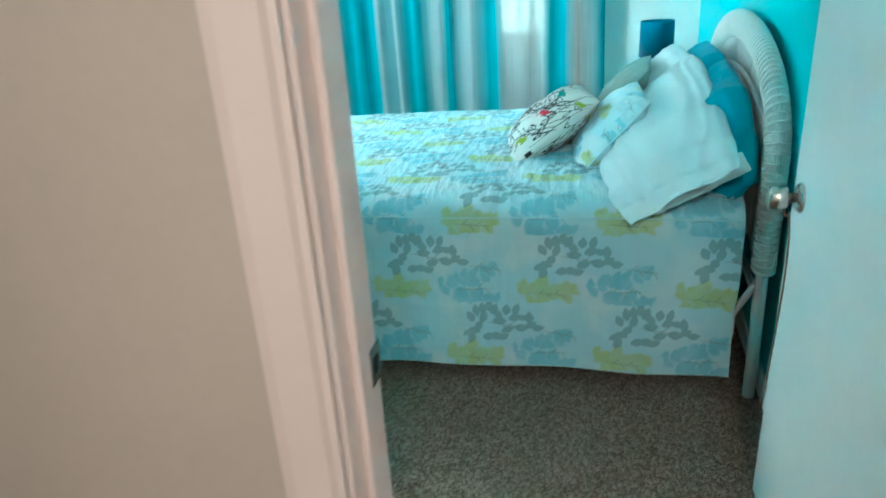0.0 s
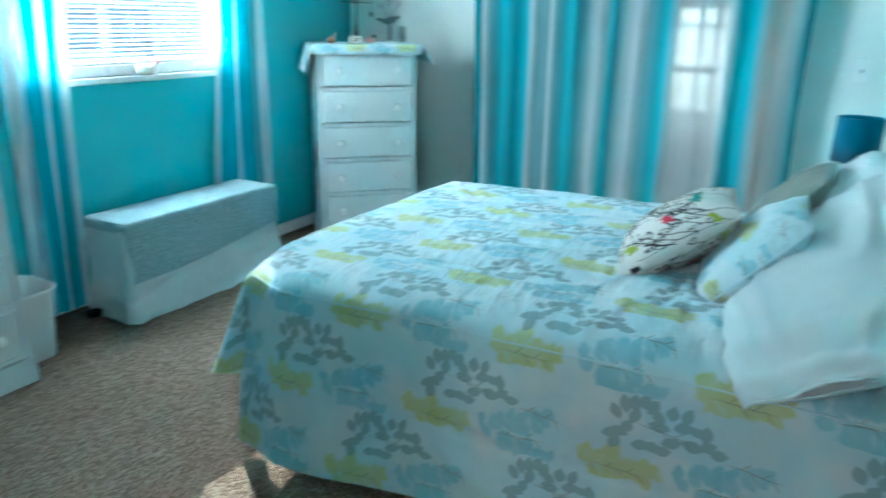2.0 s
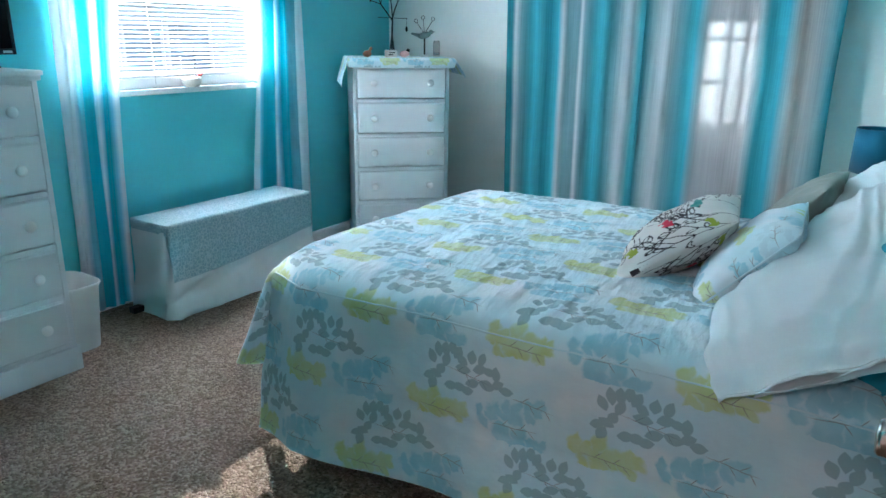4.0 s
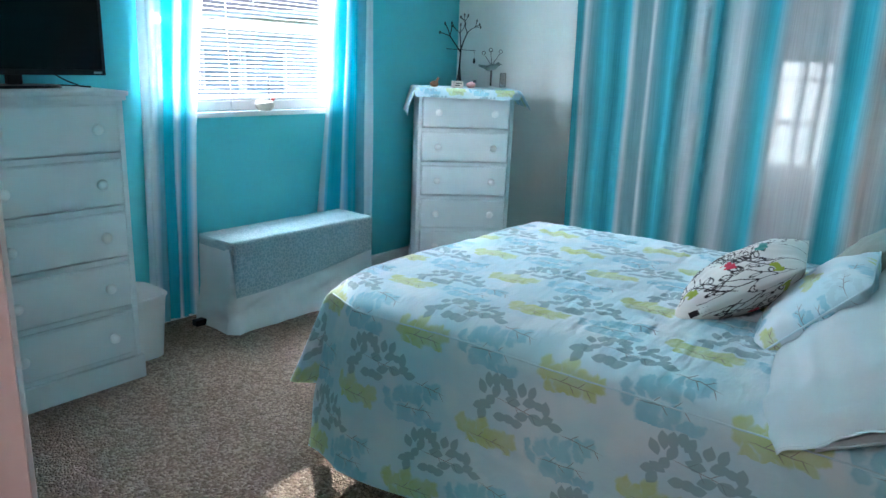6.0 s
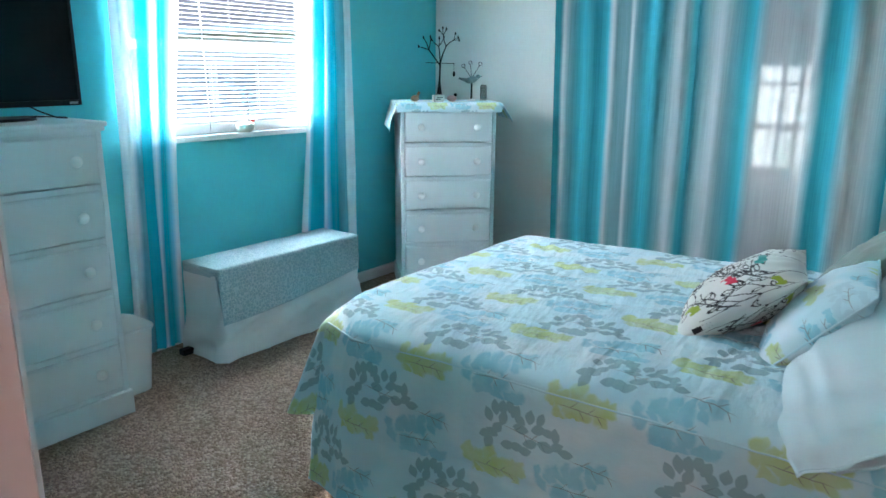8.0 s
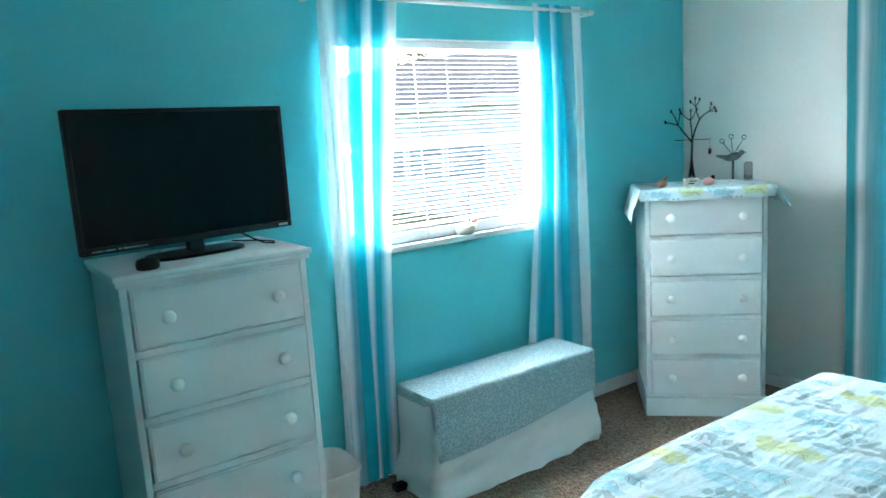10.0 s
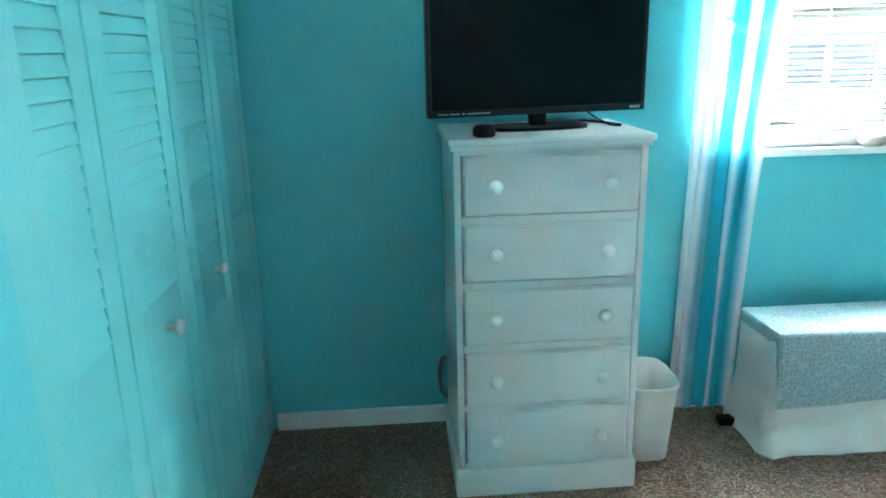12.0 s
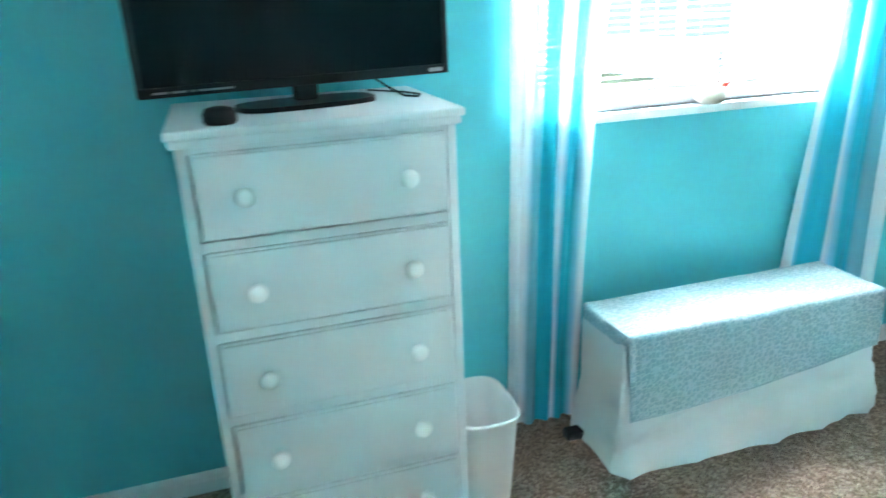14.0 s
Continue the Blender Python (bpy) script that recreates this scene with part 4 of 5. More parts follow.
def side_curtains():
    xr = XL + 0.070
    r = thing("curtain_rod", "thin white curtain rod above the window", "curtain rod")
    part("rod", add_tube(bmesh.new(), [(xr, 2.44, 2.115), (xr, 4.06, 2.115)], 0.009, 10), TRIM, r, "", True)
    for y in (2.44, 4.06):
        part("finial", add_lathe(bmesh.new(), [(0.0, -0.02), (0.012, -0.015), (0.016, 0.0), (0.012, 0.015), (0.0, 0.02)], pose(xr, y, 2.115, 90), 12), TRIM, r, "", True)
    for y in (2.47, 4.03):
        part("bracket", box((XL + 0.001, y - 0.01, 2.095), (xr + 0.004, y + 0.01, 2.106), 0.002), TRIM, r)
    # the outer edges turn back to the wall
    place = lambda a, out, z: Vector((xr + out - max(0.0, 2.525 - a) - max(0.0, a - 3.985) * 0.7, a, z))
    c = thing("window_curtain", "sheer white and aqua striped curtain panel beside the window", "curtain", group="window curtains")
    bm = curtain(bmesh.new(), place, lambda f: 2.475 + 0.035 * f, lambda f: 2.715 + 0.165 * f ** 1.8, 0.03, 2.14, 4.5, 0.011, 1.0)
    part("panel", bm, SIDE_STRIPES, c, "", True)
    c = thing("window_curtain", "sheer white and aqua striped curtain panel falling behind the bench", "curtain", group="window curtains")
    bm = curtain(bmesh.new(), place, lambda f: 3.50 + 0.15 * min(1, f * 1.3), lambda f: 4.045 - 0.06 * f, 0.03, 2.14, 4.5, 0.011, 7.0, u0=1.0, u1=0.0)
    part("panel", bm, SIDE_STRIPES, c, "", True)


side_curtains()


def back_curtains():
    yr = YB - 0.085
    r = thing("curtain_rod", "white curtain rod over the garden door", "curtain rod")
    part("rod", add_tube(bmesh.new(), [(-1.93, yr, 2.13), (0.02, yr, 2.13)], 0.011, 10), TRIM, r, "", True)
    for x in (-1.91, -0.95, 0.0):
        part("bracket", box((x - 0.02, yr - 0.006, 2.10), (x + 0.02, YB - 0.001, 2.118), 0.002), TRIM, r)
    place = lambda a, out, z: Vector((a, yr + out, z))
    for s, (xa, xb, ua, ub) in enumerate(((-1.915, -1.02, 0.0, 0.462), (-1.03, -0.045, 0.462, 1.0))):
        c = thing("long_curtain", "floor length striped curtain in teal, grey and white", "curtain", group="long curtains")
        bm = curtain(bmesh.new(), place, lambda f, xa=xa, s=s: xa + (0.0 if s else 0.035 * (1 - f)), lambda f, xb=xb: xb, 0.02, 2.16, 6.5 if s == 0 else 6.0, 0.010 if s == 0 else 0.008, 20.0 + 5 * s, 220, 30, u0=ua, u1=ub)
        part("panel", bm, BACK_STRIPES, c, "", True)


back_curtains()


# ---- covered bench below the window ----
def lattice_cloth():
    m, n, l, p = nodes_of("grey_teal_lattice_cotton")
    v = coords(n, l, "UV")
    t = n.new("ShaderNodeTexVoronoi")
    t.feature, t.distance = "DISTANCE_TO_EDGE", "EUCLIDEAN"
    t.inputs["Scale"].default_value, t.inputs["Randomness"].default_value = 62, 0.7
    l.new(v, t.inputs["Vector"])
    line = soft_mask(n, l, t.outputs["Distance"], 0.04, 0.12)
    t2 = n.new("ShaderNodeTexVoronoi")
    t2.inputs["Scale"].default_value = 85
    l.new(v, t2.inputs["Vector"])
    dots = soft_mask(n, l, t2.outputs["Distance"], 0.16, 0.30)
    col = mix_of(n, l, math_of(n, l, "MULTIPLY", line, 0.5), (0.25, 0.40, 0.44), (0.52, 0.65, 0.68))
    col = mix_of(n, l, math_of(n, l, "MULTIPLY", dots, 0.4), col, (0.60, 0.72, 0.73))
    l.new(col, p.inputs["Base Color"])
    cloth_finish(n, l, p, v, 700, 12, 0.2)
    return m


LATTICE = lattice_cloth()


def bench():
    x0, x1, y0, y1, h = -2.795, -2.53, 2.722, 3.672, 0.458
    t = thing("storage_bench", "low storage bench draped with a white skirt", "bench")
    part("body", box((x0 + 0.02, y0 + 0.02, 0.0), (x1 - 0.02, y1 - 0.02, h - 0.004), 0.01), FURN, t)
    # the skirt runs round front and two ends, with soft swags
    L0, L1 = x1 - x0, y1 - y0
    total = 2 * L0 + L1

    def skirt(s, f):
        if s < L0:
            base, nrm = Vector((x0 + s, y0, 0)), Vector((0, -1, 0))
        elif s < L0 + L1:
            base, nrm = Vector((x1, y0 + s - L0, 0)), Vector((1, 0, 0))
        else:
            base, nrm = Vector((x1 - (s - L0 - L1), y1, 0)), Vector((0, 1, 0))
        c = max(0.0, 1 - abs(s - L0) / 0.07)
        c2 = max(0.0, 1 - abs(s - L0 - L1) / 0.07)
        flare = (1 - f) ** 1.4
        o = 0.006 + flare * 0.026 + 0.012 * (1 - f) * noise.noise((s * 5.5 + f * 4, 3.0, f * 2.5)) + 0.009 * noise.noise((s * 9 - f * 6, 8.0, f * 3)) * (1 - f * 0.7)
        swag = 0.30 - abs(noise.noise((s * 2.0 - f * 1.8, 11.0, f * 3.4))) - 0.35 * abs(noise.noise((s * 5.0 - f * 5.0, 4.0, f * 5.0)))
        o += 0.095 * swag * (1 - f) ** 0.6 * (1 if L0 < s < L0 + L1 else 0.4)
        o = min(o, 0.009 + max(0.0, 0.42 - f) * 0.40)
        p = base + nrm * max(o, 0.002) + Vector((0, 0, h * f))
        if c:
            p += Vector((1, -1, 0)) * 0.012 * c * flare
        if c2:
            p += Vector((1, 1, 0)) * 0.012 * c2 * flare
        return p

    ob = part("skirt", add_grid(bmesh.new(), skirt, span(0, total, 120), span(0.0, 1, 24), lambda s, f: (s, f * h)), SKIRT, t, "creased white cotton skirt", True)
    c = thing("bench_cover", "grey teal patterned cloth laid over the bench", "cloth")

    def cover(s, v):
        # s runs along the bench, v from the back edge over the front and down
        d = v
        over_end = max(0.0, y0 - 0.006 - s) + max(0.0, s - y1 - 0.006)
        y = min(max(s, y0 - 0.008), y1 + 0.008)
        if d < L0 + 0.012:
            x, z = x0 + d, h + 0.006
        else:
            drop = d - L0 - 0.012
            x, z = x1 + 0.014 + 0.012 * min(1, drop * 8) + 0.006 * noise.noise((s * 6, drop * 9, 1.5)), h + 0.006 - drop
        z -= over_end
        z += 0.0025 * noise.noise((s * 9, d * 9, 0))
        return Vector((x, y, z))

    bm = bmesh.new()
    ss = [y0 - 0.055, y0 - 0.03, y0 - 0.008] + span(y0, y1, 60) + [y1 + 0.008, y1 + 0.03, y1 + 0.05]
    hem = lambda s: 0.280 - 0.068 * (s - y0) / L1 + 0.012 * math.sin((s - y0) * 5)
    fr = span(0, 1, 34)

    def cover2(s, f):
        lim = hem(min(max(s, y0), y1)) if y0 - 0.001 <= s <= y1 + 0.001 else 0.0
        return cover(s, f * (L0 + 0.012 + max(lim, 0.004)))

    part("hem", add_tube(bmesh.new(), [cover2(s, 1.0) + Vector((0.001, 0, 0.001)) for s in span(y0, y1, 60)], 0.0022, 5), LATTICE, c, "", True)

    add_grid(bm, cover2, ss, fr, lambda s, f: (s, f * (L0 + 0.27)))
    part("cloth", bm, LATTICE, c, "", True)


bench()
# unidentified dark object, given the shape of a block with a lead
k = thing("small_black_object", "small black object on the carpet below the curtain", "power adapter", pose(-2.74, 2.665, 0))
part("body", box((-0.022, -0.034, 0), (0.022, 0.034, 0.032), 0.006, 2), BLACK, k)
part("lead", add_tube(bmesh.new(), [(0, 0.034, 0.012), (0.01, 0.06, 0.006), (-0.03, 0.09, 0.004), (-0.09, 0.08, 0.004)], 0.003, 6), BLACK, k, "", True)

# ---- window sill ornaments ----
STONE = paint("cream_shell", (0.62, 0.58, 0.52), 0.6, 0.25, 60, 0.4, 20)
s = thing("shell_ornament", "cream shell ornament with a red bird on the sill", "ornament", pose(-2.885, 3.215, WZ0))
bm = add_lathe(bmesh.new(), [(0.0, 0.0), (0.026, 0.0), (0.040, 0.018), (0.043, 0.040), (0.034, 0.052), (0.030, 0.046), (0.034, 0.036), (0.02, 0.012), (0.0, 0.010)], pose(0, 0, 0), 24)
for v in bm.verts:
    v.co *= 1 + 0.14 * noise.noise(v.co * 40)
    v.co.y *= 1.35
part("bowl", bm, STONE, s, "", True)
RED = paint("red_paint", (0.45, 0.03, 0.02), 0.4, 0.1, 100, 0.1)
bm = bmesh.new()
bmesh.ops.create_icosphere(bm, subdivisions=2, radius=0.009, matrix=pose(0.01, 0.045, 0.058) @ Matrix.Diagonal((1, 1.5, 1, 1)))
add_tube(bm, [(0.01, 0.053, 0.06), (0.012, 0.066, 0.068)], [0.005, 0.001], 6)
part("bird", bm, RED, s, "tiny red bird", True)
bm = bmesh.new()
for j in range(9):
    bmesh.ops.create_icosphere(bm, subdivisions=1, radius=0.0045, matrix=pose(0.004 * math.sin(j * 2), 0.028 + 0.003 * math.cos(j * 3), 0.055 + 0.017 * j))
add_tube(bm, [(0, 0.028, 0.04), (0, 0.028, 0.195)], 0.0012, 5)
part("beaded_stem", bm, BLACK, s, "dark beaded stem")


# ---- bed ----
BX0, BX1, BY0, BY1 = -1.45, 0.40, 2.275, 3.715


def bed_top(x, y):
    """Height of the made bed's top."""
    rise = 0.632 + 0.034 * min(1, max(0, (x - BX0) / 1.2))
    sag = 0.012 * noise.noise((x * 2.2, y * 2.2, 0.3))
    return rise + sag


def wrinkle(x, y):
    """Gathers across the quilting, strongest in bands along the bed."""
    band = 0.35 + 0.65 * (0.5 + 0.5 * math.sin((y - BY0) * 2 * math.pi / 0.30 + 1.2))
    w = noise.noise((x * 17 + 2.2 * noise.noise((x * 3, y * 3, 2)) + y * 6.0, y * 3.6 - x * 1.5, 5.0))
    w2 = noise.noise((x * 34 + y * 9, y * 9, 9.0))
    seam = -0.006 * math.exp(-(((y - BY0 - 0.10) % 0.33 - 0.165) / 0.010) ** 2)
    ridge = 0.30 - abs(noise.noise((x * 19 + y * 7.0 + 1.5 * noise.noise((x * 4, y * 4, 6)), y * 2.4 - x * 1.2, 15.0)))
    return (0.008 * w + 0.008 * ridge + 0.003 * w2) * band + seam * 1.4


def comforter_point(s, t):
    """s runs from the head over the foot edge, t from the near hem over the bed to the far hem; both in metres of cloth."""
    lx = s - (BX1 - BX0)                    # past the foot edge
    ty0, ty1 = -t, t - (BY1 - BY0)          # past the near and far edges
    near = ty0 > ty1
    ly = max(ty0, ty1)
    r, tip = 0.075, 0.66                    # the rounded edge goes on from the slope of the top
    x_in, y_in = BX1 - min(s, BX1 - BX0), BY0 + min(max(t, 0.0), BY1 - BY0)
    ck = max(0.0, 1 - (x_in - BX0) / 0.26) * max(0.0, 1 - (y_in - BY0) / 0.26)
    x_in, y_in = x_in + 0.075 * ck, y_in + 0.075 * ck
    if lx <= 0 and ly <= 0:
        z = bed_top(x_in, y_in)
        e = min(-lx, -ly)
        k = max(0.0, 1 - e / 0.09)
        edge = 0.035 * k * k
        fade = min(1.0, e / 0.06)
        return Vector((x_in, y_in, z - edge + wrinkle(x_in, y_in) * (0.3 + 0.7 * fade)))
    px, py = max(lx, 0.0), max(ly, 0.0)
    d = math.hypot(px, py)
    top = bed_top(x_in, y_in) - 0.035
    ang = math.atan2(py, px)                # 0: over the foot, 90 degrees: over the side
    corner = math.sin(2 * ang) if px > 0 and py > 0 else 0.0
    a = min(d / r + tip, math.pi / 2)
    out, drop = r * (math.sin(a) - math.sin(tip)), r * (math.cos(tip) - math.cos(a)) + max(0.0, d - r * (math.pi / 2 - tip))
    f = min(1.0, drop / 0.56)
    side = Vector((-math.cos(ang), -math.sin(ang) if near else math.sin(ang), 0))
    along = x_in if ly > 0 else y_in
    flare = 0.0
    if px == 0:
        foot = max(0.0, (-0.2 - x_in) / 1.23)
        flare = f * (0.125 * foot * foot - 0.012) + 0.007 * math.exp(-f * 5) * noise.noise((along * 24, f * 3, 12)) * min(1, f * 20) + 0.010 * f * math.sin(along * 11) + 0.010 * noise.noise((along * 5, f * 3.2, 4)) * f
    else:
        flare = 0.02 * f + 0.19 * f * corner ** 2 * (1.0 if math.degrees(ang) < 50 else max(0.0, (80 - math.degrees(ang)) / 30)) + 0.012 * noise.noise((along * 6, f * 3, 7)) * f
    p = Vector((x_in, y_in, top - drop)) + side * (out + flare)
    p.x += 0.012 * noise.noise((along * 3, f * 4, 1)) * f
    if px == 0:
        p.x -= 0.02 * f * max(0.0, min(1.0, (-0.95 - x_in) / 0.45))
        p.y += (0.009 if near else -0.009) * math.exp(-((drop - 0.31) / 0.014) ** 2) * (0.8 + 0.5 * noise.noise((along * 14, 1, 1)))
    p.z = max(p.z, 0.028 + 0.012 * noise.noise((along * 4, 0.5, 2)))
    return p


def comforter():
    t = thing("comforter", "white comforter printed with grey leaves and lime and blue patches", "comforter")
    L, W = BX1 - BX0, BY1 - BY0
    ss = span(0, L, 210) + [L + d for d in span(0, 0.36, 22)[1:]]
    ts = [-d for d in span(0, 0.575, 34)[:0:-1]] + span(0, W, 130) + [W + d for d in span(0, 0.55, 24)[1:]]

    def fn(s, t):
        lx = s - L
        ly = max(-t, t - W)
        if lx > 0 and ly > 0:
            # round the cloth's corner off so that it hangs clear of the floor
            lim = 0.575 - 0.215 * min(1, 6 * lx / max(ly, 1e-6)) if lx < ly else 0.36
            d = math.hypot(lx, ly)
            if d > lim:
                k = lim / d
                return comforter_point(L + lx * k, -ly * k if t < 0 else W + ly * k)
        return comforter_point(s, t)

    bm = add_grid(bmesh.new(), fn, ss, ts, lambda s, t: (BX1 - s + 0.052, t + 0.205))
    ob = part("cover", bm, LEAFY, t, "", True)
    # stitched edge where the side panel meets the top
    bm = add_tube(bmesh.new(), [comforter_point(s, -0.030) + Vector((0, -0.001, 0.000)) for s in span(0, L - 0.01, 90)], 0.0022, 6)
    part("piping", bm, LEAFY, t, "", True)


comforter()


def bed():
    t = thing("bed", "double bed on a metal frame with an arched white wicker headboard", "bed")
    part("mattress", box((BX0 + 0.05, BY0 + 0.05, 0.36), (BX1 + 0.015, BY1 - 0.05, 0.575), 0.04, 3), MATTRESS, t)
    part("box_spring", box((BX0 + 0.07, BY0 + 0.06, 0.16), (BX1 + 0.02, BY1 - 0.06, 0.355), 0.02, 2), MATTRESS, t)
    for x in (BX0 + 0.48, BX1 - 0.15):
        for y in (BY0 + 0.3, BY1 - 0.3):
            part("frame_leg", add_tube(bmesh.new(), [(x, y, 0), (x, y, 0.16)], 0.016, 8), BLACK, t)
    xh, yl, yr = 0.466, 2.272, 3.722
    yc, hw = (yl + yr) / 2, (yr - yl) / 2
    for y in (yl, yr):
        part("headboard_leg", add_tube(bmesh.new(), [(xh + 0.004, y, 0), (xh + 0.002, y, 0.25), (xh, y, 0.47)], 0.019, 14), METALPAINT, t, "painted tube leg", True)
    part("brace", add_tube(bmesh.new(), [(xh - 0.015, yl, 0.40), (xh - 0.06, yl + 0.055, 0.27), (xh - 0.10, yl + 0.09, 0.18)], 0.011, 10), METALPAINT, t, "", True)
    part("cross_rail", add_tube(bmesh.new(), [(xh, yl, 0.345), (xh, yr, 0.345)], 0.012, 10), METALPAINT, t, "", True)

    # the arch: two straight posts and a flat elliptic bow
    def arch(inset, n=110):
        pts = []
        z0, zs, rise = 0.452, 0.78, 0.302
        w, rs = hw - inset, rise - inset
        for f in span(0, 1, 26)[:-1]:
            pts.append(Vector((xh, yc - w, z0 + (zs - z0) * f)))
        for f in span(0, 1, n):
            a = math.pi * (1 - f)
            pts.append(Vector((xh, yc + w * math.cos(a), zs + rs * math.sin(a) ** 0.92)))
        for f in span(0, 1, 26)[1:]:
            pts.append(Vector((xh, yc + w, zs - (zs - z0) * f)))
        return pts

    def resample(pts, step):
        out, left = [pts[0]], step
        for a, b in zip(pts, pts[1:]):
            seg, pos = (b - a).length, 0.0
            while seg - pos >= left:
                pos += left
                out.append(a.lerp(b, pos / seg))
                left = step
            left -= seg - pos
        return out

    def frames(pts):
        fr = []
        for i, p in enumerate(pts):
            d = (pts[min(i + 1, len(pts) - 1)] - pts[max(i - 1, 0)]).normalized()
            fr.append((p, Vector((1, 0, 0)), d.cross(Vector((1, 0, 0))).normalized()))
        return fr

    pitch, per = 0.024, 6
    pts = resample(arch(0.0), pitch / per)
    fr = frames(pts)
    rx, ry = 0.030, 0.046
    bm = bmesh.new()
    nst = 34
    for k in range(nst):
        a = 2 * math.pi * k / nst
        path = []
        for i, (p, ex, en) in enumerate(fr):
            puff = 1.0 + 0.07 * abs(math.sin(math.pi * i / per))
            path.append(p + puff * (rx * math.cos(a) * ex + ry * math.sin(a) * en))
        add_tube(bm, path[::2], 0.0026, 4)
    tagged(part("strand_weave", bm, WICKER, t, "white wicker strands", True), kind="stuff")
    bm = bmesh.new()
    for i in range(0, len(fr), per):
        p, ex, en = fr[i]
        for sft in (-0.0016, 0.0016):
            dd = ex.cross(en) * sft
            add_tube(bm, [p + dd + (rx + 0.003) * math.cos(b) * ex + (ry + 0.003) * math.sin(b) * en for b in [2 * math.pi * j / 22 for j in range(22)]], 0.0026, 5, True)
    tagged(part("ring_weave", bm, WICKER, t, "white wicker binding", True), kind="stuff")
    bm = bmesh.new()
    add_tube(bm, [p for p, _, _ in fr[::4]], 0.017, 8)
    part("core_tube", bm, METALPAINT, t, "", True)
    # inner bow and the woven panel that it frames
    inner = resample(arch(0.155), 0.018)
    bm = bmesh.new()
    add_tube(bm, inner, 0.012, 8)
    part("inner_bow", bm, WICKER, t, "", True)
    bm = bmesh.new()
    for i in range(0, len(pts), 6):
        p = pts[i]
        q = inner[min(len(inner) - 1, round(i / (len(pts) - 1) * (len(inner) - 1)))]
        add_tube(bm, [p, q], 0.0032, 5)
    tagged(part("spoke_weave", bm, WICKER, t, "", True), kind="stuff")
    bm = bmesh.new()
    w = hw - 0.155
    for y in span(yc - w + 0.012, yc + w - 0.012, 84):
        c = (y - yc) / w
        zt = 0.78 + 0.147 * (1 - c * c) ** 0.46
        path = [Vector((xh + 0.004 * math.cos(6.0 * j + y * 300), y, 0.46 + (zt - 0.46) * j / 16)) for j in range(17)]
        add_tube(bm, path, 0.0055, 4)
    z = 0.47
    while z < 0.922:
        c = 1.0 if z < 0.78 else math.sqrt(max(0.0, 1 - ((z - 0.78) / 0.147) ** 2.17))
        if c > 0.1:
            add_tube(bm, [Vector((xh - 0.004, yc - w * c + 0.006, z)), Vector((xh - 0.004, yc + w * c - 0.006, z))], 0.0042, 4)
        z += 0.0105
    part("woven_panel", bm, WICKER, t, "woven white wicker panel", True)


bed()


# ---- pillows ----
def pillow(name, label, w, h, thick, material, m, seed, corner=0.12, colours=None, category="pillow", piping=None, fine=32):
    """A stuffed pillow, w by h, lying in its own x and y, with pulled-in edges and creases."""
    t = thing(name, label, category, m)

    def fn(sign):
        def g(u, v):
            x, y = u, v
            pin_x, pin_y = math.sqrt(1 - corner * abs(v) ** 4.0) * (1 - 0.05 * (1 - abs(v) ** 2)), math.sqrt(1 - corner * abs(u) ** 4.0) * (1 - 0.05 * (1 - abs(u) ** 2))
            body = max(0.0, (1 - abs(u) ** 2.6)) ** 0.62 * max(0.0, (1 - abs(v) ** 2.6)) ** 0.62
            crease = 0.010 * noise.noise((u * 2.6 + seed, v * 2.6, sign)) + 0.006 * noise.noise((u * 6 + v * 3, v * 2 - u * 4 + seed, sign * 2))
            z = sign * (thick / 2 * body + crease * min(1, body * 2))
            return Vector((u * w / 2 * pin_x, v * h / 2 * pin_y, z))
        return g

    bm = bmesh.new()
    us = [math.sin(math.pi / 2 * a) for a in span(-1, 1, fine)]
    uv = lambda u, v: (u * w / 2, v * h / 2)
    add_grid(bm, fn(1), us, us, uv)
    add_grid(bm, fn(-1), us, us[::-1], uv)
    bmesh.ops.remove_doubles(bm, verts=bm.verts, dist=1e-5)
    bmesh.ops.recalc_face_normals(bm, faces=bm.faces)
    ob = part("cushion", bm, material, t, "", True)
    if colours:
        at = np.empty(len(ob.data.vertices) * 3)
        ob.data.vertices.foreach_get("co", at)
        # the print follows the cloth round the stuffed edges
        flat = np.clip(at.reshape(-1, 3)[:, :2] / (0.952 * np.array((w, h)) / 2), -1, 1)
        rgb = colours(np.arcsin(flat) / (math.pi / 2) * np.array((w, h)) / 2)
        layer = ob.data.color_attributes.new("print", "FLOAT_COLOR", "POINT")
        layer.data.foreach_set("color", np.hstack([rgb, np.ones((len(rgb), 1))]).astype(np.float32).ravel())
    if piping:
        edge = [fn(1)(u, -1) for u in us] + [fn(1)(1, v) for v in us[1:]] + [fn(1)(u, 1) for u in us[::-1][1:]] + [fn(1)(-1, v) for v in us[::-1][1:-1]]
        part("seam", add_tube(bmesh.new(), edge, 0.003, 5, True), material, t, "", True)
    return t


def lean(x, y, z, tilt, turn=0.0, roll=0.0):
    """A pillow whose long side runs along the headboard, leaning back by tilt from lying flat."""
    return pose(x, y, z, 0, 0, turn) @ pose(0, 0, 0, 0, -tilt, 0) @ pose(0, 0, 0, 0, 0, 90 + roll)


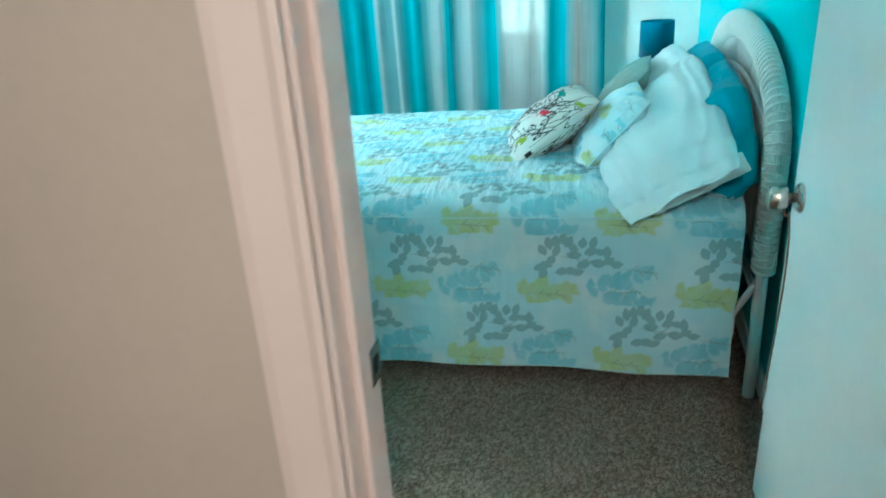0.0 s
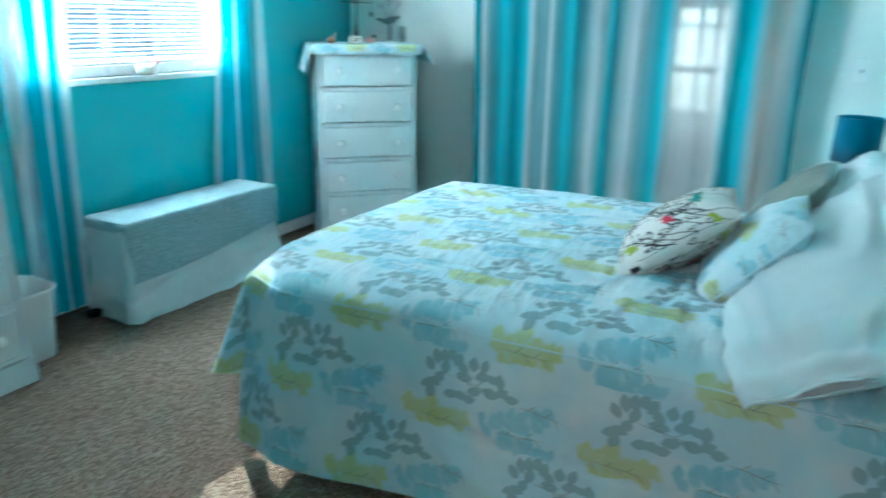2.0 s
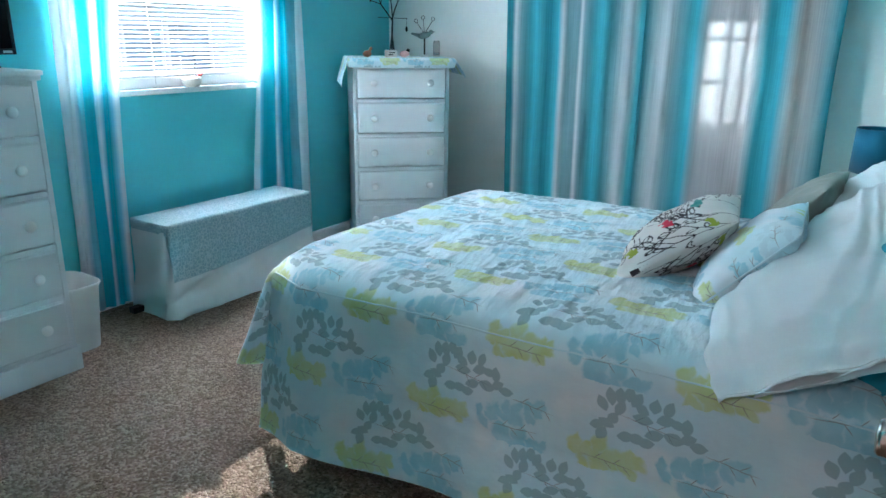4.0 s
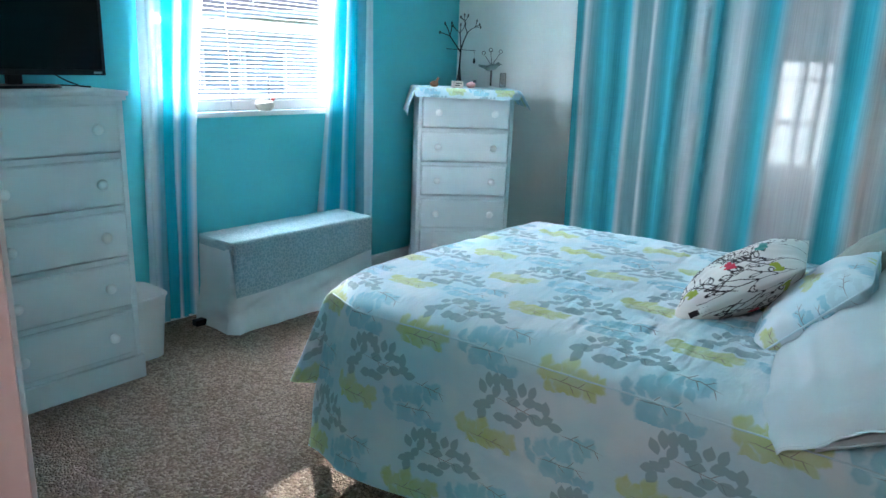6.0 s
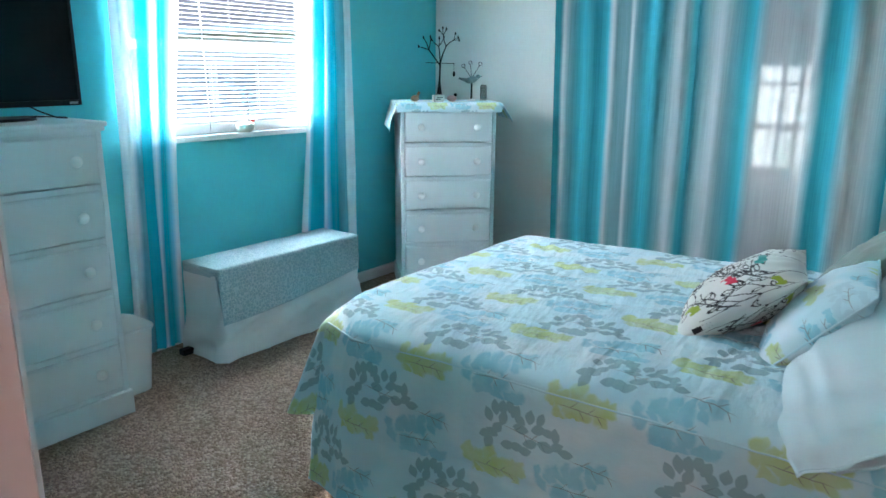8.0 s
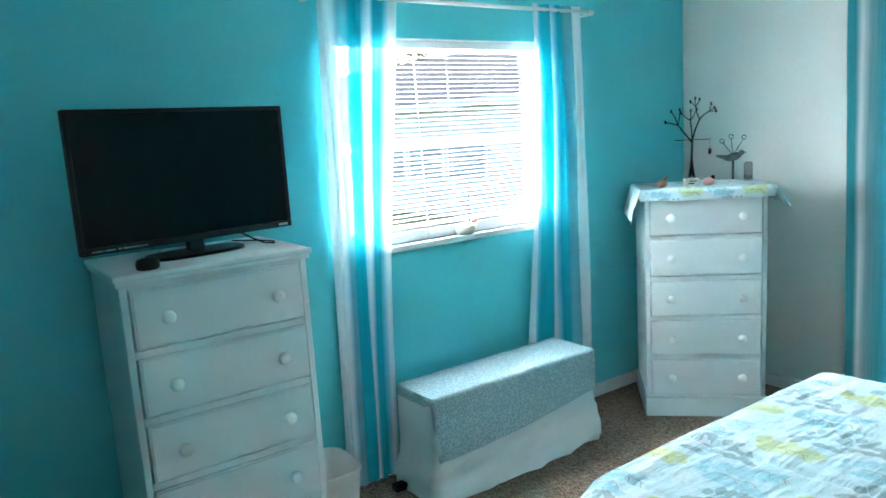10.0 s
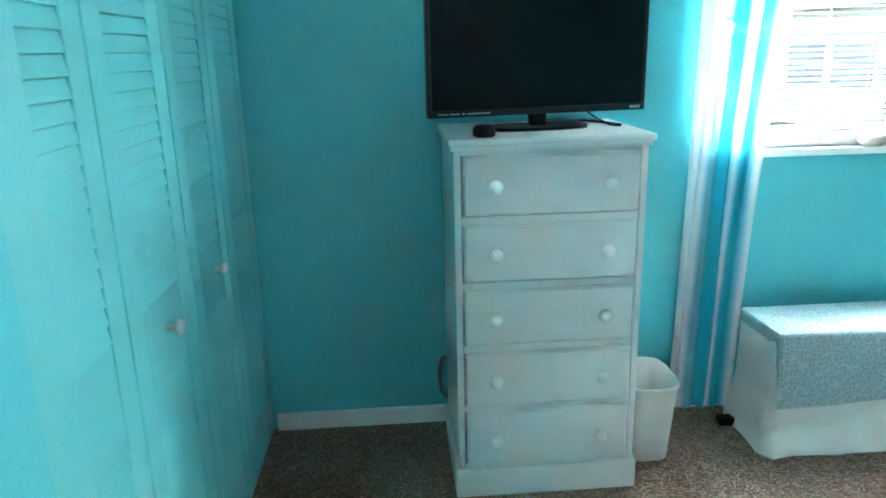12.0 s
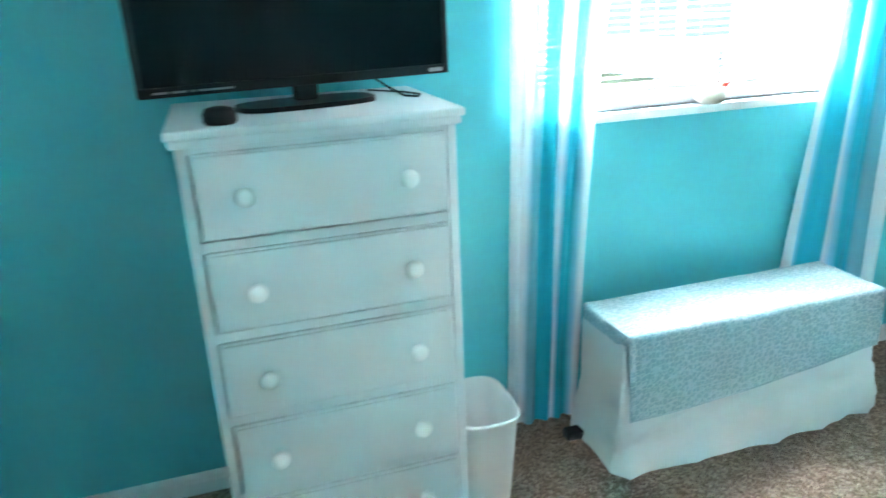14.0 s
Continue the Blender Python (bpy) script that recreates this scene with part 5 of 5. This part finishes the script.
def bed_pillow(name, label, material, stations, seed, wave=0.012, sharp=0.010):
    """A long soft pillow lofted over stations (y, front x, front z, back x, back z, thickness), its case open at the near end."""
    t = thing(name, label, "pillow")

    def at(y):
        for a, b in zip(stations, stations[1:]):
            if y <= b[0]:
                k = (y - a[0]) / (b[0] - a[0])
                k = k * k * (3 - 2 * k)
                return [p + (q - p) * k for p, q in zip(a, b)]
        return stations[-1]

    def fn(y, th):
        _, fx, fz, bx, bz, tk = at(y)
        f, bk = Vector((fx, y, fz)), Vector((bx, y, bz))
        mid, half = (f + bk) / 2, (bk - f) / 2
        nrm = Vector((-(bz - fz), 0, bx - fx)).normalized()
        cs, sn = math.cos(th), math.sin(th)
        # soft hollows, and long sharp folds that fan out from the near end
        cr = wave * noise.noise((y * 3 + seed, cs * 1.6, sn)) + wave * 0.6 * noise.noise((y * 5 - cs * 3, cs * 2.5 + seed, 3))
        fan = cs * (3.0 - 1.2 * (y - stations[0][0])) + 1.6 * noise.noise((y * 3.2, cs, seed))
        fold = 0.36 - abs(noise.noise((fan, y * 0.8 + seed, 1.3)))
        fold2 = 0.30 - abs(noise.noise((fan * 2.3 + 4, y * 2 + seed, 7.3)))
        cr += sharp * (fold + 0.3 * fold2) * min(1.0, 0.25 + (y - stations[0][0]) / 0.12)
        p = mid - half * math.copysign(abs(cs) ** 0.75, cs) + nrm * (tk / 2 * math.copysign(abs(sn) ** 0.85, sn) + cr * (0.35 + 0.65 * abs(sn)))
        return p + Vector((0, 0.010 * noise.noise((cs * 3, sn * 2, seed)) * max(0.0, 1 - (y - stations[0][0]) / 0.2), 0))

    ys = span(stations[0][0], stations[-1][0], 120)
    bm = add_grid(bmesh.new(), fn, ys, span(0, 2 * math.pi, 110), lambda y, th: (y, th * 0.09))
    bmesh.ops.remove_doubles(bm, verts=bm.verts, dist=1e-5)
    bmesh.ops.recalc_face_normals(bm, faces=bm.faces)
    part("case", bm, material, t, "", True)
    part("hem", add_tube(bmesh.new(), [fn(ys[1], th) for th in span(0, 2 * math.pi, 56)[:-1]], 0.0022, 5, True), material, t, "", True)


bed_pillow("teal_pillow", "deep teal cotton pillow against the headboard", TEAL_CASE,
           [(2.315, 0.300, 0.605, 0.432, 0.715, 0.012), (2.42, 0.235, 0.690, 0.432, 0.830, 0.07), (2.62, 0.200, 0.715, 0.425, 0.930, 0.11), (2.95, 0.215, 0.735, 0.42, 0.955, 0.10), (3.06, 0.235, 0.74, 0.42, 0.95, 0.05)], 2.0)
bed_pillow("teal_pillow", "deep teal cotton pillow on the far half of the bed", TEAL_CASE,
           [(3.05, 0.24, 0.74, 0.42, 0.945, 0.04), (3.15, 0.225, 0.735, 0.42, 0.965, 0.10), (3.55, 0.225, 0.730, 0.42, 0.955, 0.10), (3.68, 0.235, 0.72, 0.42, 0.93, 0.02)], 3.0)
bed_pillow("white_pillow", "long pale white cotton pillow, its open case hanging over the bedside", WHITE_CASE,
           [(2.195, 0.074, 0.612, 0.360, 0.785, 0.010), (2.24, 0.045, 0.630, 0.362, 0.803, 0.045), (2.33, 0.010, 0.648, 0.362, 0.828, 0.085), (2.55, -0.020, 0.668, 0.355, 0.868, 0.125), (2.80, 0.045, 0.690, 0.345, 0.915, 0.14), (3.06, 0.10, 0.715, 0.335, 0.950, 0.13), (3.17, 0.115, 0.73, 0.325, 0.950, 0.09), (3.23, 0.13, 0.74, 0.31, 0.925, 0.03)], 5.0, 0.013, 0.022)
bed_pillow("white_pillow", "pale white cotton pillow on the far half of the bed", WHITE_CASE,
           [(3.20, 0.12, 0.74, 0.30, 0.94, 0.03), (3.28, 0.09, 0.72, 0.31, 0.945, 0.12), (3.58, 0.10, 0.71, 0.31, 0.935, 0.12), (3.70, 0.13, 0.71, 0.31, 0.88, 0.02)], 6.0, 0.016)


def under_case():
    """The second layer of the near pillow's open case."""
    t = thing("pillowcase", "inner layer of a white pillowcase below the pillow", "pillowcase")
    fn = lambda u, v: Vector((0.13 + 0.25 * u + 0.01 * v, 2.32 - 0.125 * v + 0.004 * math.sin(u * 9), 0.672 + 0.130 * u - 0.030 * v + 0.012 * u * v + 0.004 * noise.noise((u * 5, v * 3, 2))))
    part("layer", add_grid(bmesh.new(), fn, span(0, 1, 30), span(0, 1, 12), lambda u, v: (u * 0.3, v * 0.15)), WHITE_CASE, t, "", True)


under_case()
pillow("sage_pillow", "grey sage cotton cushion behind the printed ones", 0.46, 0.40, 0.13, SAGE, lean(0.03, 3.27, 0.775, 50, -4), 5.0, 0.10)
pillow("leafy_cushion", "cushion in the comforter's leafy print", 0.43, 0.37, 0.15, LEAFY_C, lean(-0.005, 2.835, 0.752, 47, 5), 6.0, 0.10, piping=True)
pillow("branch_cushion", "off-white cushion printed with black branches and birds", 0.45, 0.40, 0.165, BRANCH, lean(-0.228, 2.935, 0.748, 35, 8, 3), 7.0, 0.06, branch_colours, piping=False, fine=200)


# ---- nightstand with lamp ----
n = thing("nightstand", "small white nightstand beside the bed", "nightstand", pose(0.25, 4.05, 0))
part("top", box((-0.2, -0.2, 0.555), (0.2, 0.2, 0.575), 0.004), FURN, n)
part("body", box((-0.18, -0.18, 0.10), (0.18, 0.18, 0.555), 0.004), FURN, n)
for x in (-0.16, 0.16):
    for y in (-0.16, 0.16):
        part("leg", box((x - 0.018, y - 0.018, 0), (x + 0.018, y + 0.018, 0.10)), FURN, n)
lm = thing("table_lamp", "table lamp with a deep blue drum shade", "table lamp", pose(0.216, 3.96, 0.575))
part("foot", add_lathe(bmesh.new(), [(0, 0), (0.06, 0), (0.06, 0.008), (0.012, 0.018), (0, 0.02)], None, 24), CHROME, lm, "", True)
part("stem", add_tube(bmesh.new(), [(0, 0, 0.015), (0, 0, 0.40)], 0.006, 10), CHROME, lm, "chrome stem", True)
part("shade", add_lathe(bmesh.new(), [(0.082, 0.273), (0.084, 0.272), (0.082, 0.441), (0.080, 0.442), (0.0805, 0.436), (0.0815, 0.278), (0.082, 0.273)], None, 36), SHADE, lm, "deep blue fabric drum shade", True)

# ---- switch plate and wall hangings ----
sw = thing("light_switch", "white light switch plate on the white wall", "light switch", pose(0.197, YB, 1.14))
part("plate", box((-0.036, -0.008, -0.058), (0.036, 0.0, 0.058), 0.003, 2), PLASTIC_W, sw)
part("toggle", box((-0.006, -0.018, -0.012), (0.006, -0.005, 0.006), 0.002), paint("grey_toggle", (0.35, 0.36, 0.36), 0.4, 0.05, 100, 0), sw, "small toggle")
PEWTER = paint("weathered_pewter", (0.13, 0.14, 0.15), 0.5, 0.35, 60, 0.3, 14, metal=0.3)


def wall_fish():
    t = thing("wall_ornament", "dark pewter fish-shaped ornament on the teal wall", "wall ornament", pose(XR, 4.02, 1.12))
    for dy, z0, z1, wd in ((0.0, 0.04, 0.32, 0.036), (0.07, 0.0, 0.20, 0.028)):
        bm = bmesh.new()
        prof = [(z0 + (z1 - z0) * f, wd * (math.sin(math.pi * min(1, f * 1.15 + 0.02)) ** 0.8 if f < 0.86 else 0.35 + (f - 0.86) * 3.5)) for f in span(0, 1, 14)]
        rows = [[bm.verts.new((x, dy + k * w + 0.12 * (z - z0), z)) for k, x in ((-1, -0.006), (0, -0.022), (1, -0.006), (0, -0.002))] for z, w in prof]
        for a, b in zip(rows, rows[1:]):
            for i in range(4):
                bm.faces.new((a[i], a[(i + 1) % 4], b[(i + 1) % 4], b[i]))
        bm.faces.new(rows[0])
        bm.faces.new(rows[-1][::-1])
        bmesh.ops.recalc_face_normals(bm, faces=bm.faces)
        part("fish", bm, PEWTER, t, "", True)


wall_fish()
fr = thing("wall_plaque", "pale lilac framed plaque on the teal wall", "plaque", pose(XR, 3.02, 1.385))
part("frame", box((-0.022, -0.26, 0), (-0.001, 0.26, 0.32), 0.005, 2), paint("pale_lilac_paint", (0.40, 0.42, 0.52), 0.5, 0.08, 60, 0.1), fr)
part("picture", box((-0.0245, -0.22, 0.04), (-0.0225, 0.22, 0.28)), WHITE_WALL, fr)


# ---- runner and ornaments on the corner chest ----
CM = pose(-2.312, 4.288, 1.197, 0, 0, 45)
rn = thing("table_runner", "leafy print runner with scalloped edge over the corner chest", "table runner", CM)


def runner(u, v):
    # u along the width, v from back to front; the ends and the front edge hang down
    w, dfr = 0.318, -0.036
    ov = max(0.0, abs(u) - w)
    x = math.copysign(min(abs(u), w + 0.004), u)
    hang = max(0.0, dfr - v)
    y = max(v, dfr - 0.004)
    ripple = 0.006 * math.sin(u * 34) * min(1, hang * 30) + 0.006 * math.sin(v * 30) * min(1, ov * 12)
    if hang > 0 and ov > 0:
        hang = min(hang, 0.012)
    return Vector((x + math.copysign((0.26 if u < 0 else 0.62) * ov, u) + (math.copysign(ripple, u) if ov else 0), y - (ripple if hang else 0), 0.005 - ov - hang))


us = [-w for w in (0.475, 0.45, 0.42, 0.39, 0.36, 0.34, 0.325)] + span(-0.318, 0.318, 50) + [0.325, 0.34, 0.36, 0.39, 0.42]
bm = add_grid(bmesh.new(), runner, us, span(-0.092, 0.40, 40), lambda u, v: (u, v))
part("cloth", bm, LEAFY_S, rn, "", True)


def on_chest(x, y, turn=0):
    return CM @ pose(x, y, 0.006, 0, 0, turn)


def ornament_tree():
    t = thing("ornament_tree", "dark wire jewellery tree with little birds", "ornament", on_chest(-0.03, 0.20, 10))
    bm = bmesh.new()
    rnd = random.Random(3)

    def grow(p, d, ln, r, depth):
        q = p + d * ln
        mid = p.lerp(q, 0.5) + Vector((rnd.uniform(-1, 1), 0, rnd.uniform(-1, 1))) * ln * 0.06
        add_tube(bm, [p, mid, q], [r, r * 0.9, r * 0.75], 6)
        if depth == 0:
            bmesh.ops.create_icosphere(bm, subdivisions=1, radius=0.008, matrix=Matrix.Translation(q) @ Matrix.Diagonal((0.7, 0.5, 1.4, 1)))
            return
        for a in ((-34, 30) if depth > 1 else (-36, 8, 40)):
            a += rnd.uniform(-8, 8)
            e = Matrix.Rotation(radians(a), 3, "Y") @ d
            e.y += rnd.uniform(-0.25, 0.25)
            grow(q, e.normalized(), ln * rnd.uniform(0.52, 0.68), r * 0.7, depth - 1)

    for x, y in ((-0.03, 0.0), (0.03, 0.01), (0.0, -0.03), (0.0, 0.03)):
        add_tube(bm, [(x, y, 0.0), (x * 0.4, y * 0.4, 0.05), (0, 0, 0.13)], [0.003, 0.004, 0.005], 6)
    add_tube(bm, [(0, 0, 0.12), (0.004, 0, 0.235)], [0.006, 0.005], 8)
    grow(Vector((0.004, 0, 0.23)), Vector((0.35, 0, 0.95)).normalized(), 0.11, 0.0045, 2)
    grow(Vector((0.004, 0, 0.215)), Vector((-0.62, 0, 0.78)).normalized(), 0.12, 0.0045, 1)
    grow(Vector((0.004, 0, 0.23)), Vector((-0.1, 0, 1)).normalized(), 0.10, 0.004, 1)
    add_tube(bm, [(-0.09, 0, 0.232), (0.10, 0.0, 0.228)], 0.0022, 6)
    part("wire", bm, BLACK, t)
    bm = bmesh.new()
    bmesh.ops.create_icosphere(bm, subdivisions=2, radius=0.012, matrix=Matrix.Translation((0.095, 0, 0.165)) @ Matrix.Diagonal((0.7, 0.6, 1.5, 1)))
    add_tube(bm, [(0.095, 0, 0.18), (0.095, 0, 0.228)], 0.0008, 4)
    part("pendant", bm, BLACK, t, "small dark pendant")


ornament_tree()


def wire_bird():
    t = thing("wire_bird", "wire bird ornament on a clear stem", "ornament", on_chest(0.175, 0.20, 5))
    bm = bmesh.new()
    bmesh.ops.create_icosphere(bm, subdivisions=2, radius=0.03, matrix=pose(0, 0, 0.13, 0, -14) @ Matrix.Diagonal((1.5, 0.55, 0.72, 1)))
    bmesh.ops.create_icosphere(bm, subdivisions=2, radius=0.014, matrix=Matrix.Translation((0.042, 0, 0.150)))
    add_tube(bm, [(0.052, 0, 0.152), (0.070, 0, 0.149)], [0.005, 0.001], 6)
    add_tube(bm, [(-0.035, 0, 0.128), (-0.085, 0, 0.140)], [0.014, 0.006], 6)
    part("bird", bm, paint("grey_green_enamel", (0.12, 0.17, 0.17), 0.4, 0.5, 90, 0.2, 40), t, "", True)
    bm = bmesh.new()
    for dx, z in ((-0.055, 0.215), (-0.01, 0.235), (0.055, 0.228)):
        add_tube(bm, [(0, 0, 0.14), (dx * 0.9, 0, z - 0.012)], 0.0018, 5)
        add_tube(bm, [(dx + 0.011 * math.cos(a), 0, z + 0.011 * math.sin(a)) for a in span(0, 2 * math.pi, 14)[:-1]], 0.0018, 5, True)
    part("photo_loops", bm, BLACK, t)
    part("stem", add_tube(bmesh.new(), [(0, 0, 0), (0, 0, 0.11)], 0.006, 8), BLACK, t)
    part("foot", add_lathe(bmesh.new(), [(0, 0), (0.028, 0), (0.026, 0.008), (0.006, 0.014), (0, 0.014)], None, 18), PLASTIC_W, t, "", True)


wire_bird()
t = thing("duck_figurine", "small ochre wooden duck figurine", "figurine", on_chest(-0.20, 0.06, 30) @ Matrix.Scale(0.8, 4))
bm = bmesh.new()
bmesh.ops.create_icosphere(bm, subdivisions=2, radius=0.03, matrix=Matrix.Translation((0, 0, 0.025)) @ Matrix.Diagonal((1.3, 0.8, 0.82, 1)))
add_tube(bm, [(0.018, 0, 0.035), (0.032, 0, 0.06), (0.036, 0, 0.075)], [0.012, 0.010, 0.006], 8)
add_tube(bm, [(0.038, 0, 0.066), (0.056, 0, 0.064)], [0.005, 0.001], 6)
part("body", bm, paint("ochre_wood", (0.26, 0.15, 0.08), 0.5, 0.25, 60, 0.2, 30), t, "", True)
PINK = paint("pink_ceramic", (0.62, 0.36, 0.34), 0.35, 0.1, 60, 0.05)
t = thing("trinket_box", "small white box with dark lettering bars", "trinket box", on_chest(-0.055, 0.075, 12))
part("box", box((-0.034, -0.02, 0), (0.034, 0.02, 0.042), 0.004, 2), STONE, t)
part("mark", box((-0.022, -0.0212, 0.012), (0.010, -0.0198, 0.018)), BLACK, t)
part("mark", box((-0.016, -0.0212, 0.024), (0.022, -0.0198, 0.029)), BLACK, t)
t = thing("bird_figurine", "small pink ceramic bird with a dark head", "figurine", on_chest(0.03, 0.075, 10))
bm = bmesh.new()
bmesh.ops.create_icosphere(bm, subdivisions=2, radius=0.024, matrix=Matrix.Translation((0, 0, 0.02)) @ Matrix.Diagonal((1.35, 0.85, 0.85, 1)))
part("body", bm, PINK, t, "", True)
bm = bmesh.new()
bmesh.ops.create_icosphere(bm, subdivisions=2, radius=0.012, matrix=Matrix.Translation((0.022, 0, 0.040)))
part("head", bm, BLACK, t, "", True)
t = thing("glass_jar", "small clear glass jar", "jar", on_chest(0.26, 0.24))
part("jar", add_lathe(bmesh.new(), [(0.0, 0.0), (0.020, 0.0), (0.022, 0.01), (0.021, 0.09), (0.017, 0.098), (0.015, 0.094), (0.018, 0.085), (0.019, 0.012), (0.0, 0.008)], None, 20), GLASS, t, "", True)
